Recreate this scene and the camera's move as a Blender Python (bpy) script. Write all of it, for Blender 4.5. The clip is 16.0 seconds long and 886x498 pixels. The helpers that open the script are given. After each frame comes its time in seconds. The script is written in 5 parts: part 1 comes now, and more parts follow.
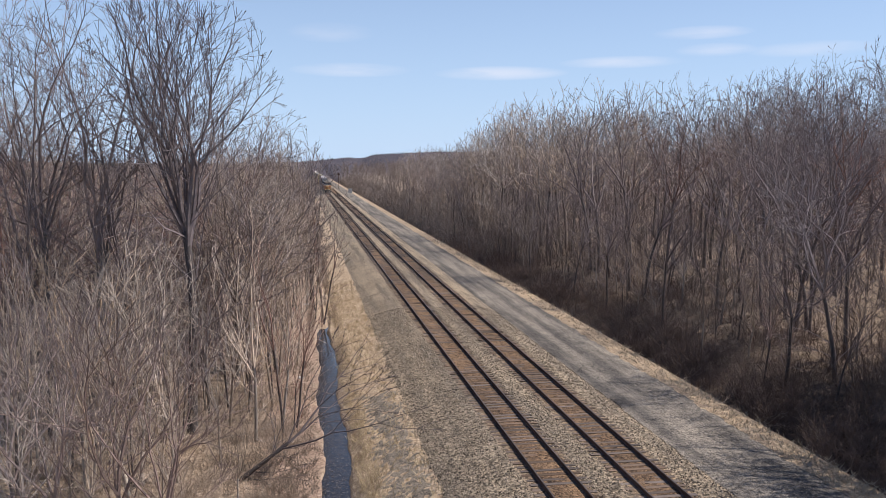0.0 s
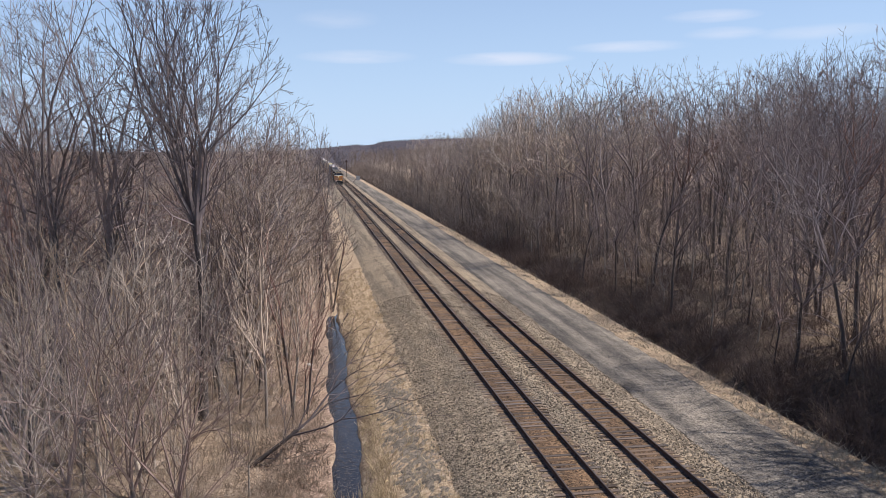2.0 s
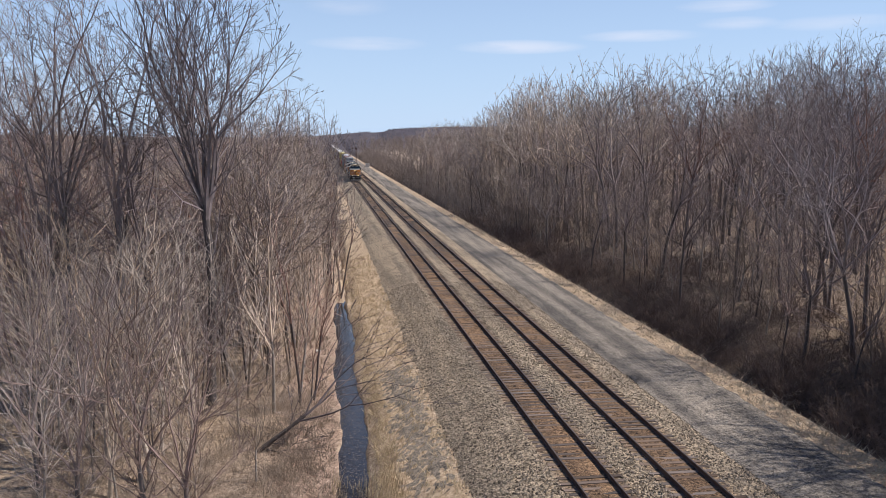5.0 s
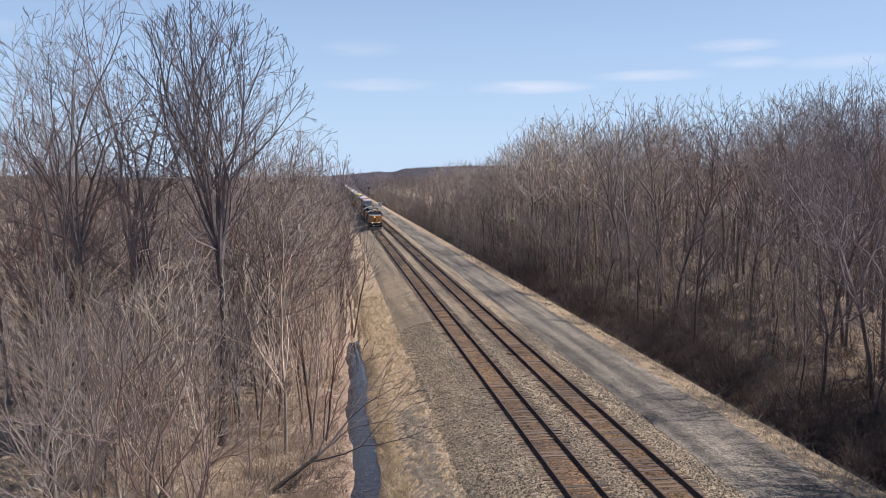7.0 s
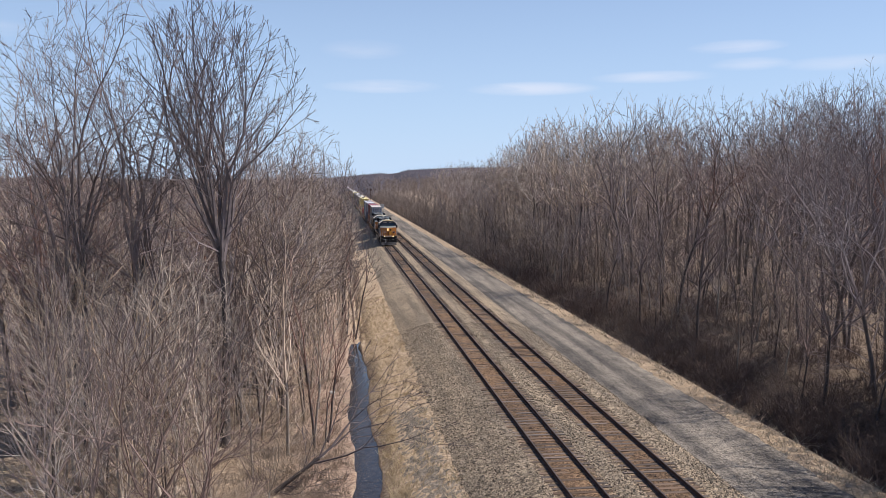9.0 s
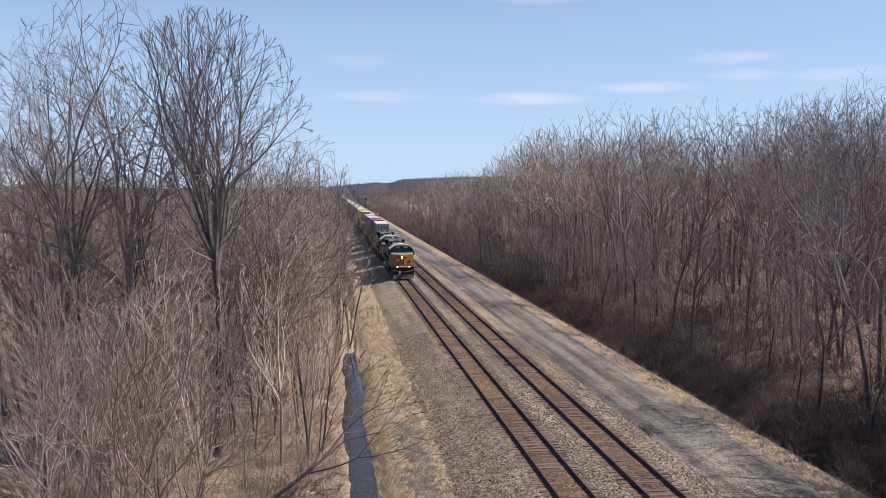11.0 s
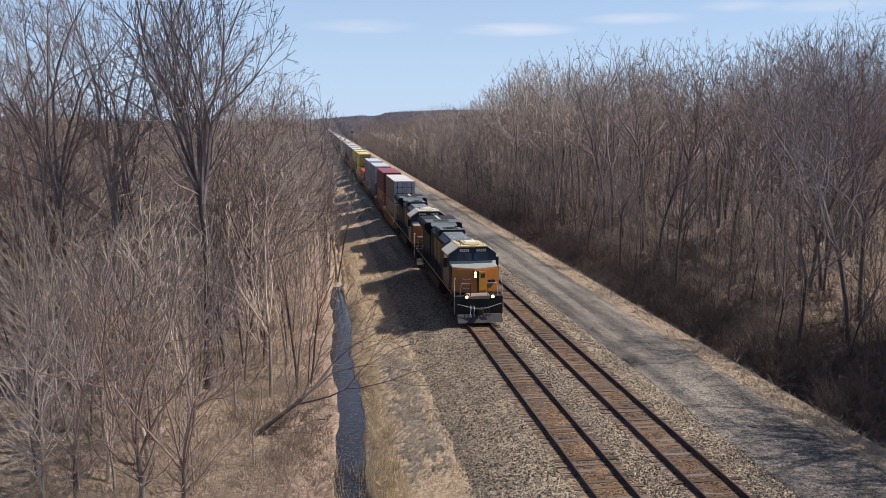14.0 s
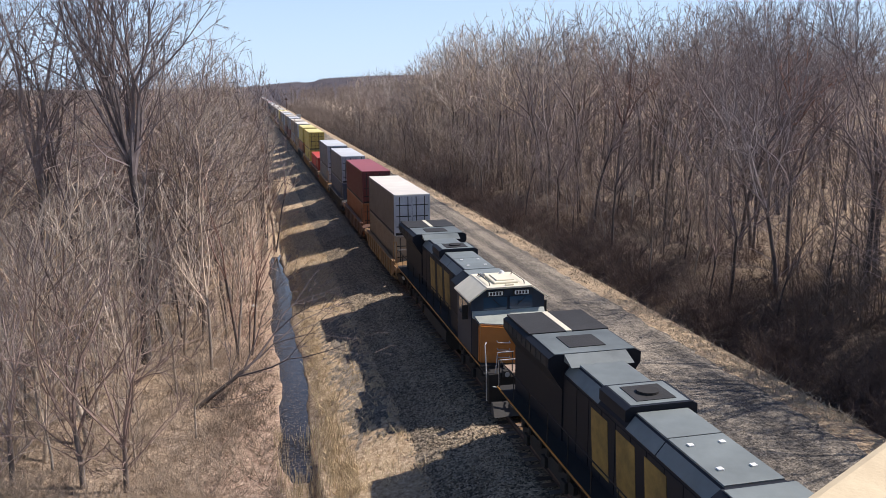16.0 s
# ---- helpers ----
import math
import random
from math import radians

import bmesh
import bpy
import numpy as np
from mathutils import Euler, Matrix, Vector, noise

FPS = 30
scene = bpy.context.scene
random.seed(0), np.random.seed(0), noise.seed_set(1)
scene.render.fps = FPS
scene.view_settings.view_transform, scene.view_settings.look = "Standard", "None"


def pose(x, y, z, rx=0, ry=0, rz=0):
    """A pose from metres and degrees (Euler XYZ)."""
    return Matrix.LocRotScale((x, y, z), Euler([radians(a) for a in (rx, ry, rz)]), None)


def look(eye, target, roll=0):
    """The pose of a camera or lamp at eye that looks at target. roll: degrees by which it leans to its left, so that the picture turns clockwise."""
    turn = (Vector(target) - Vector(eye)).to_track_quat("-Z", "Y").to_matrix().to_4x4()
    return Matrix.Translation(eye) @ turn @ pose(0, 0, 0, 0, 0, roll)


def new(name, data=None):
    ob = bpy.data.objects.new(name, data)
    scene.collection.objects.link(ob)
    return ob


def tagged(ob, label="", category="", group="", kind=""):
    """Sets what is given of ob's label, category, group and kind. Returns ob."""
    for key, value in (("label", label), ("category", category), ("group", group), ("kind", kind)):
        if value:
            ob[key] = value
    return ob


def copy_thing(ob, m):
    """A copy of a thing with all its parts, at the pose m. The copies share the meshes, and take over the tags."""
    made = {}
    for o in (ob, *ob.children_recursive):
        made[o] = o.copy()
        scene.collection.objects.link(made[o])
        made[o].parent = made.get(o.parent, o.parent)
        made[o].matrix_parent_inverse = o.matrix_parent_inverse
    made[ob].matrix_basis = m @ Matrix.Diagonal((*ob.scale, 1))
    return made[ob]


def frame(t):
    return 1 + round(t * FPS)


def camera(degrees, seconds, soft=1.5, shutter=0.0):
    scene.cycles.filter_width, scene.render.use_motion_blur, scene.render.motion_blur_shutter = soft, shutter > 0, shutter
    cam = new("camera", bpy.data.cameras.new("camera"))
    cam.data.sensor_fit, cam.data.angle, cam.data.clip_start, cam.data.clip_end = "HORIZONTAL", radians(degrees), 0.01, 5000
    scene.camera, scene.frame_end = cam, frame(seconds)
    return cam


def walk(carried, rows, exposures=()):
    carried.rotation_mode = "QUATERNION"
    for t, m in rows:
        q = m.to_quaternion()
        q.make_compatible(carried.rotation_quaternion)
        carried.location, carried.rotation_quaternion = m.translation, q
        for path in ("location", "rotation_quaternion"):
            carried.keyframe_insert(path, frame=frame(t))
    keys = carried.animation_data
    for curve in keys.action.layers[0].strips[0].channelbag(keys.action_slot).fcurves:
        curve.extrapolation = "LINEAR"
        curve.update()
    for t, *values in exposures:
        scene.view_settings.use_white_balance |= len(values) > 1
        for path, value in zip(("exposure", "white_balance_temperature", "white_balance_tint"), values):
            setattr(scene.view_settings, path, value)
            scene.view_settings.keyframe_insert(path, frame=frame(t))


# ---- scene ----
cam = camera(56.0, 16.0, soft=0.85)
EYE = 13.0
# seconds, heading (degrees right of the track), tilt, roll
ROWS = [
    (0.0, -9.52, -5.90, 0.00),
    (0.5, -9.26, -6.24, 0.19),
    (1.0, -9.27, -6.69, 0.48),
    (1.5, -9.12, -6.82, 0.51),
    (2.0, -8.94, -6.81, 0.41),
    (2.5, -9.01, -6.56, 0.86),
    (3.0, -8.92, -6.34, 1.06),
    (3.5, -8.68, -6.77, 0.20),
    (4.0, -8.23, -7.73, -0.25),
    (6.5, -8.56, -5.99, -0.01),
    (7.0, -7.48, -4.95, 0.06),
    (7.5, -7.17, -4.97, 0.29),
    (8.0, -7.74, -5.04, 0.33),
    (8.5, -7.31, -4.98, 0.11),
    (11.0, -7.71, -4.20, -0.05),
    (11.5, -7.26, -4.42, -0.41),
    (12.0, -6.83, -5.67, -0.97),
    (12.5, -6.58, -6.06, -0.86),
    (13.0, -6.54, -6.08, -0.40),
    (13.5, -6.86, -6.59, -0.13),
    (14.0, -8.61, -8.74, -0.15),
    (14.5, -10.24, -10.25, -0.10),
    (15.0, -11.98, -11.20, -0.61),
    (15.5, -12.57, -11.40, -0.30),
    (16.0, -12.81, -11.06, 0.54),
]
walk(cam, [(t, pose(0, 0, EYE, 0, 0, yaw) @ pose(0, 0, 0, 90 + pitch, 0, 0) @ pose(0, 0, 0, 0, 0, -roll))
           for t, yaw, pitch, roll in ROWS], exposures=[(0, 0.12, 6450, 16), (13.5, 0.11, 6450, 16), (14.5, 0.03, 6620, 16), (15.4, 0.28, 6650, 16), (16, 0.33, 6600, 16)])

# ---- light ----
SUN_EL, SUN_AZ = 49.0, 91.0   # degrees up; degrees clockwise from the way the track runs
world = bpy.data.worlds.new("sky")
scene.world = world
world.use_nodes = True
wn, wl = world.node_tree.nodes, world.node_tree.links
wn.clear()


def wnode(kind, **kw):
    n = wn.new(kind)
    for k, v in kw.items():
        n.inputs[k].default_value = v
    return n


sky = wn.new("ShaderNodeTexSky")
sky.sky_type = "NISHITA"
sky.sun_disc = False
sky.sun_elevation, sky.sun_rotation = radians(SUN_EL), radians(SUN_AZ)
sky.altitude, sky.air_density, sky.dust_density, sky.ozone_density = 200, 1.0, 0.0, 2.5
out = wn.new("ShaderNodeOutputWorld")
bg = wnode("ShaderNodeBackground", Strength=0.085)
geo = wn.new("ShaderNodeTexCoord")
# thin streaks of high cloud: heading, height (degrees), half length, half thickness, strength
noise_c = wn.new("ShaderNodeTexNoise")
noise_c.inputs["Scale"].default_value, noise_c.inputs["Detail"].default_value = 1.0, 5.0
stretch = wn.new("ShaderNodeMapping")
stretch.inputs["Scale"].default_value = (9.0, 9.0, 55.0)
wl.new(geo.outputs["Generated"], stretch.inputs[0])
wl.new(stretch.outputs[0], noise_c.inputs["Vector"])


def wmath(op, a, b):
    n = wn.new("ShaderNodeMath")
    n.operation = op
    for i, v in enumerate((a, b)):
        if isinstance(v, (int, float)):
            n.inputs[i].default_value = v
        else:
            wl.new(v, n.inputs[i])
    return n.outputs[0]


cloud = None
for az, el, half_l, half_t, power in ((13.4, 6.0, 4.6, 0.5, 0.6), (21.4, 6.6, 4.2, 0.42, 0.5), (26.5, 8.3, 3.2, 0.45, 0.5), (27.3, 7.2, 2.6, 0.45, 0.42), (3.3, 6.2, 4.2, 0.5, 0.5),
                                      (2.0, 8.6, 3.0, 0.7, 0.22), (14.5, 12.6, 4.0, 0.6, 0.3), (33, 7.0, 4.0, 0.5, 0.35), (-25, 9.0, 7.0, 0.8, 0.5), (60, 10, 9.0, 1.0, 0.5), (120, 14, 12, 1.5, 0.5), (200, 12, 12, 1.4, 0.5), (280, 11, 12, 1.4, 0.5)):
    A, E = radians(az), radians(el)
    right = (math.cos(A), -math.sin(A), 0)
    up = (-math.sin(A) * math.sin(E), -math.cos(A) * math.sin(E), math.cos(E))
    terms = []
    for axis, size in ((right, half_l), (up, half_t)):
        d = wn.new("ShaderNodeVectorMath")
        d.operation = "DOT_PRODUCT"
        d.inputs[1].default_value = Vector(axis) / math.sin(radians(size))
        wl.new(geo.outputs["Generated"], d.inputs[0])
        terms.append(wmath("MULTIPLY", d.outputs["Value"], d.outputs["Value"]))
    fall = wmath("MAXIMUM", wmath("SUBTRACT", 1.0, wmath("ADD", terms[0], terms[1])), 0.0)
    ahead = wn.new("ShaderNodeVectorMath")
    ahead.operation = "DOT_PRODUCT"
    ahead.inputs[1].default_value = (math.sin(A), math.cos(A), 0)
    wl.new(geo.outputs["Generated"], ahead.inputs[0])
    one = wmath("MULTIPLY", wmath("MULTIPLY", fall, 0.72 * power), wmath("GREATER_THAN", ahead.outputs["Value"], 0.0))
    cloud = one if cloud is None else wmath("ADD", cloud, one)
ragged = wn.new("ShaderNodeMapRange")
ragged.inputs["From Min"].default_value, ragged.inputs["From Max"].default_value = 0.3, 0.6
wl.new(noise_c.outputs["Fac"], ragged.inputs["Value"])
cloud = wmath("MINIMUM", wmath("MULTIPLY", cloud, ragged.outputs[0]), 0.85)
gain = wn.new("ShaderNodeMix")
gain.data_type, gain.blend_type = "RGBA", "MULTIPLY"
gain.inputs["Factor"].default_value = 1.0
gain.inputs["B"].default_value = (0.92, 0.99, 1.13, 1)
wl.new(sky.outputs[0], gain.inputs["A"])
mixc = wn.new("ShaderNodeMix")
mixc.data_type = "RGBA"
mixc.inputs["B"].default_value = (10.2, 10.3, 10.7, 1)
wl.new(cloud, mixc.inputs["Factor"])
low = wn.new("ShaderNodeSeparateXYZ")
wl.new(geo.outputs["Generated"], low.inputs[0])
near_horizon = wn.new("ShaderNodeMapRange")
near_horizon.inputs["From Min"].default_value, near_horizon.inputs["From Max"].default_value = 0.0, 0.45
near_horizon.inputs["To Min"].default_value, near_horizon.inputs["To Max"].default_value = 0.85, 0.0
wl.new(low.outputs["Z"], near_horizon.inputs["Value"])
haze = wn.new("ShaderNodeMix")
haze.data_type = "RGBA"
haze.inputs["B"].default_value = (5.8, 8.1, 10.8, 1)
wl.new(near_horizon.outputs[0], haze.inputs["Factor"])
wl.new(gain.outputs["Result"], haze.inputs["A"])
wl.new(haze.outputs["Result"], mixc.inputs["A"])
wl.new(mixc.outputs["Result"], bg.inputs["Color"])
wl.new(bg.outputs[0], out.inputs[0])

sun = new("sun", bpy.data.lights.new("sun", "SUN"))
sun.data.energy, sun.data.angle, sun.data.color = 5.0, radians(0.53), (1.0, 0.95, 0.88)
sa, se = radians(SUN_AZ), radians(SUN_EL)
sun.matrix_world = look((0, 0, 60), (-math.sin(sa) * math.cos(se), -math.cos(sa) * math.cos(se), 60 - math.sin(se)))


# ---- materials ----
def rgb(c):
    return (c[0], c[1], c[2], 1.0)


def material(name, low, high, scale=6.0, rough=0.9, metal=0.0, bump=0.3, bump_scale=None, vary=0.0, large=0.4, dist=0.02, detail=6.0, random_tint=0.0, stretch=(1, 1, 1), spec=0.3):
    """Two colours mixed by noise at two sizes, with relief; vary: brightness changes from object to object."""
    m = bpy.data.materials.new(name)
    m.use_nodes = True
    nt, lk = m.node_tree.nodes, m.node_tree.links
    b = nt["Principled BSDF"]
    b.inputs["Roughness"].default_value, b.inputs["Metallic"].default_value = rough, metal
    b.inputs["Specular IOR Level"].default_value = spec
    tc = nt.new("ShaderNodeTexCoord")
    mp = nt.new("ShaderNodeMapping")
    mp.inputs["Scale"].default_value = stretch
    lk.new(tc.outputs["Object"], mp.inputs[0])
    n1 = nt.new("ShaderNodeTexNoise")
    n1.inputs["Scale"].default_value, n1.inputs["Detail"].default_value, n1.inputs["Roughness"].default_value = scale, detail, 0.65
    n2 = nt.new("ShaderNodeTexNoise")
    n2.inputs["Scale"].default_value, n2.inputs["Detail"].default_value = scale * 0.13, 3.0
    lk.new(mp.outputs[0], n1.inputs["Vector"])
    lk.new(mp.outputs[0], n2.inputs["Vector"])
    mx = nt.new("ShaderNodeMix")
    mx.inputs["Factor"].default_value = large
    lk.new(n1.outputs["Fac"], mx.inputs["A"])
    lk.new(n2.outputs["Fac"], mx.inputs["B"])
    rp = nt.new("ShaderNodeValToRGB")
    rp.color_ramp.elements[0].position, rp.color_ramp.elements[0].color = 0.32, rgb(low)
    rp.color_ramp.elements[1].position, rp.color_ramp.elements[1].color = 0.68, rgb(high)
    lk.new(mx.outputs["Result"], rp.inputs[0])
    colour = rp.outputs[0]
    if vary:
        oi = nt.new("ShaderNodeObjectInfo")
        mr = nt.new("ShaderNodeMapRange")
        mr.inputs["To Min"].default_value, mr.inputs["To Max"].default_value = 1 - vary, 1 + vary
        lk.new(oi.outputs["Random"], mr.inputs["Value"])
        hs = nt.new("ShaderNodeHueSaturation")
        lk.new(mr.outputs[0], hs.inputs["Value"])
        if random_tint:
            m2 = nt.new("ShaderNodeMapRange")
            m2.inputs["To Min"].default_value, m2.inputs["To Max"].default_value = 1 - random_tint, 1 + random_tint
            wn2 = nt.new("ShaderNodeTexWhiteNoise")
            wn2.noise_dimensions = "1D"
            lk.new(oi.outputs["Random"], wn2.inputs["W"])
            lk.new(wn2.outputs["Value"], m2.inputs["Value"])
            lk.new(m2.outputs[0], hs.inputs["Saturation"])
        lk.new(colour, hs.inputs["Color"])
        colour = hs.outputs[0]
    lk.new(colour, b.inputs["Base Color"])
    if bump:
        bp = nt.new("ShaderNodeBump")
        bp.inputs["Strength"].default_value, bp.inputs["Distance"].default_value = bump, dist
        lk.new(n1.outputs["Fac"], bp.inputs["Height"])
        lk.new(bp.outputs[0], b.inputs["Normal"])
    return m


def stone_material(name, low, high, size, rust=None, tracks=(), bump=0.9):
    """Crushed stone: a cell pattern gives each stone its own grey; rust: colour near the tracks at those x."""
    m = bpy.data.materials.new(name)
    m.use_nodes = True
    nt, lk = m.node_tree.nodes, m.node_tree.links
    b = nt["Principled BSDF"]
    b.inputs["Roughness"].default_value = 0.92
    b.inputs["Specular IOR Level"].default_value = 0.2
    tc = nt.new("ShaderNodeTexCoord")
    vo = nt.new("ShaderNodeTexVoronoi")
    vo.inputs["Scale"].default_value, vo.inputs["Randomness"].default_value = 1 / size, 1.0
    lk.new(tc.outputs["Object"], vo.inputs["Vector"])
    vs = nt.new("ShaderNodeSeparateColor")
    lk.new(vo.outputs["Color"], vs.inputs[0])
    no = nt.new("ShaderNodeTexNoise")
    no.inputs["Scale"].default_value, no.inputs["Detail"].default_value = 0.55, 5.0
    lk.new(tc.outputs["Object"], no.inputs["Vector"])
    no2 = nt.new("ShaderNodeTexNoise")
    no2.inputs["Scale"].default_value, no2.inputs["Detail"].default_value = 4.5, 6.0
    lk.new(tc.outputs["Object"], no2.inputs["Vector"])
    a1 = nt.new("ShaderNodeMath")
    a1.operation = "MULTIPLY_ADD"
    a1.inputs[1].default_value = 0.75
    lk.new(vs.outputs[0], a1.inputs[0])
    s1 = nt.new("ShaderNodeMath")
    s1.operation = "MULTIPLY_ADD"
    s1.inputs[1].default_value, s1.inputs[2].default_value = 0.7, -0.36
    lk.new(no2.outputs["Fac"], s1.inputs[0])
    s2 = nt.new("ShaderNodeMath")
    s2.operation = "MULTIPLY_ADD"
    s2.inputs[1].default_value = 0.5
    lk.new(no.outputs["Fac"], s2.inputs[0])
    lk.new(s1.outputs[0], s2.inputs[2])
    lk.new(s2.outputs[0], a1.inputs[2])
    rp = nt.new("ShaderNodeValToRGB")
    rp.color_ramp.elements[0].position, rp.color_ramp.elements[0].color = 0.15, rgb(low)
    rp.color_ramp.elements[1].position, rp.color_ramp.elements[1].color = 1.0, rgb(high)
    lk.new(a1.outputs[0], rp.inputs[0])
    colour = rp.outputs[0]
    if rust:
        sx = nt.new("ShaderNodeSeparateXYZ")
        lk.new(tc.outputs["Object"], sx.inputs[0])
        last = None
        for x0 in tracks:
            d = nt.new("ShaderNodeMath")
            d.operation = "SUBTRACT"
            d.inputs[1].default_value = x0
            lk.new(sx.outputs["X"], d.inputs[0])
            ab = nt.new("ShaderNodeMath")
            ab.operation = "ABSOLUTE"
            lk.new(d.outputs[0], ab.inputs[0])
            mr = nt.new("ShaderNodeMapRange")
            mr.inputs["From Min"].default_value, mr.inputs["From Max"].default_value = 0.75, 1.5
            mr.inputs["To Min"].default_value, mr.inputs["To Max"].default_value = 0.95, 0.0
            lk.new(ab.outputs[0], mr.inputs["Value"])
            if last:
                ad = nt.new("ShaderNodeMath")
                ad.operation = "ADD"
                lk.new(last.outputs[0], ad.inputs[0])
                lk.new(mr.outputs[0], ad.inputs[1])
                last = ad
            else:
                last = mr
        mx = nt.new("ShaderNodeMix")
        mx.data_type = "RGBA"
        mx.blend_type = "MULTIPLY"
        mx.inputs["B"].default_value = rgb(rust)
        lk.new(last.outputs[0], mx.inputs["Factor"])
        lk.new(colour, mx.inputs["A"])
        colour = mx.outputs["Result"]
    lk.new(colour, b.inputs["Base Color"])
    bp = nt.new("ShaderNodeBump")
    bp.inputs["Strength"].default_value, bp.inputs["Distance"].default_value = bump, size * 0.5
    bp.invert = True
    lk.new(vo.outputs["Distance"], bp.inputs["Height"])
    lk.new(bp.outputs[0], b.inputs["Normal"])
    return m


def streaked(m, low=0.55):
    """Darkens a ground material in noise streaks that run along the line."""
    nt, lk = m.node_tree.nodes, m.node_tree.links
    b = nt["Principled BSDF"]
    source = b.inputs["Base Color"].links[0].from_socket
    tc, mp, n = nt.new("ShaderNodeTexCoord"), nt.new("ShaderNodeMapping"), nt.new("ShaderNodeTexNoise")
    mp.inputs["Scale"].default_value = (1.0, 0.05, 1.0)
    n.inputs["Scale"].default_value, n.inputs["Detail"].default_value = 1.1, 4.0
    lk.new(tc.outputs["Object"], mp.inputs[0])
    lk.new(mp.outputs[0], n.inputs["Vector"])
    r = nt.new("ShaderNodeValToRGB")
    r.color_ramp.elements[0].position, r.color_ramp.elements[0].color = 0.38, (low, low, low, 1)
    r.color_ramp.elements[1].position, r.color_ramp.elements[1].color = 0.62, (1.15, 1.12, 1.05, 1)
    lk.new(n.outputs["Fac"], r.inputs[0])
    x = nt.new("ShaderNodeMix")
    x.data_type, x.blend_type = "RGBA", "MULTIPLY"
    x.inputs["Factor"].default_value = 1.0
    lk.new(source, x.inputs["A"])
    lk.new(r.outputs[0], x.inputs["B"])
    lk.new(x.outputs["Result"], b.inputs["Base Color"])


def plain(name, colour, rough=0.5, metal=0.0, dirt=0.25, scale=3.0, spec=0.5, bump=0.0):
    """Painted or bare metal with faint dirt."""
    return material(name, tuple(c * (1 - dirt) for c in colour), tuple(min(1, c * (1 + 0.4 * dirt)) for c in colour), scale=scale, rough=rough, metal=metal, bump=bump, spec=spec, large=0.6)


def glowing(name, colour, power):
    m = bpy.data.materials.new(name)
    m.use_nodes = True
    b = m.node_tree.nodes["Principled BSDF"]
    b.inputs["Base Color"].default_value = rgb(colour)
    b.inputs["Emission Color"].default_value = rgb(colour)
    b.inputs["Emission Strength"].default_value = power
    return m


T1, T2 = 10.24, 14.04         # track centres
M_BALLAST = stone_material("ballast", (0.034, 0.027, 0.02), (0.46, 0.375, 0.27), 0.085, rust=(0.62, 0.48, 0.39), tracks=(T1, T2))
M_ROAD = stone_material("road_gravel", (0.05, 0.046, 0.04), (0.36, 0.32, 0.27), 0.06, bump=0.5)
streaked(M_ROAD)
streaked(M_BALLAST, 0.72)
M_DIRT = stone_material("dirt_gravel", (0.04, 0.035, 0.028), (0.30, 0.25, 0.19), 0.06, bump=0.5)
M_RAIL = material("rail_steel", (0.085, 0.052, 0.038), (0.18, 0.11, 0.078), scale=3, rough=0.75, metal=0.2, bump=0.1)
M_RAILTOP = material("rail_head", (0.07, 0.055, 0.05), (0.16, 0.13, 0.115), scale=4, rough=0.55, metal=0.5, bump=0.0)
M_TIE = material("tie_wood", (0.065, 0.049, 0.04), (0.185, 0.14, 0.108), scale=7, rough=0.95, bump=0.6, vary=0.45, random_tint=0.35, stretch=(0.25, 3, 1))
M_BARK = material("bark_grey", (0.085, 0.070, 0.062), (0.22, 0.185, 0.165), scale=4, rough=0.95, bump=0.5, vary=0.3, random_tint=0.2, stretch=(3, 3, 0.7))
M_BARK_DARK = material("bark_dark", (0.055, 0.046, 0.043), (0.14, 0.118, 0.108), scale=4, rough=0.95, bump=0.5, vary=0.2, stretch=(3, 3, 0.7))
M_BARK_TAN = material("bark_tan", (0.20, 0.165, 0.13), (0.48, 0.41, 0.335), scale=4, rough=0.95, bump=0.4, vary=0.3, random_tint=0.3, stretch=(3, 3, 0.7))
M_TWIG = material("twig_grey", (0.18, 0.142, 0.127), (0.395, 0.315, 0.28), scale=1.5, rough=0.95, bump=0, vary=0.3, random_tint=0.3)
M_TWIG_TAN = material("twig_tan", (0.255, 0.205, 0.158), (0.59, 0.485, 0.385), scale=1.5, rough=0.95, bump=0, vary=0.45, random_tint=0.3)
M_TWIG_DARK = material("twig_dark", (0.085, 0.07, 0.07), (0.18, 0.148, 0.145), scale=1.5, rough=0.95, bump=0, vary=0.2)
M_TWIG_SLATE = material("twig_slate", (0.105, 0.087, 0.085), (0.23, 0.19, 0.183), scale=1.5, rough=0.95, bump=0, vary=0.2)
M_TWIG_MID = material("twig_mid", (0.145, 0.115, 0.107), (0.32, 0.255, 0.235), scale=1.5, rough=0.95, bump=0, vary=0.2)
M_TWIG_RED = material("twig_red", (0.19, 0.115, 0.092), (0.32, 0.21, 0.175), scale=1.5, rough=0.95, bump=0, vary=0.25, random_tint=0.3)
M_BRUSH = material("brush_stem", (0.09, 0.062, 0.052), (0.27, 0.195, 0.155), scale=1.2, rough=0.95, bump=0)
M_DEAD = material("dead_stems", (0.19, 0.148, 0.112), (0.52, 0.415, 0.31), scale=1.1, rough=0.95, bump=0)
M_STRAW = material("dry_grass", (0.40, 0.31, 0.185), (0.70, 0.57, 0.37), scale=1.5, rough=0.9, bump=0, vary=0.15)
M_STRAW_PALE = material("pale_dead_grass", (0.30, 0.25, 0.175), (0.60, 0.51, 0.37), scale=1.5, rough=0.9, bump=0, vary=0.15)
M_CONCRETE = material("concrete", (0.46, 0.365, 0.235), (0.66, 0.55, 0.365), scale=9, rough=0.9, bump=0.3)


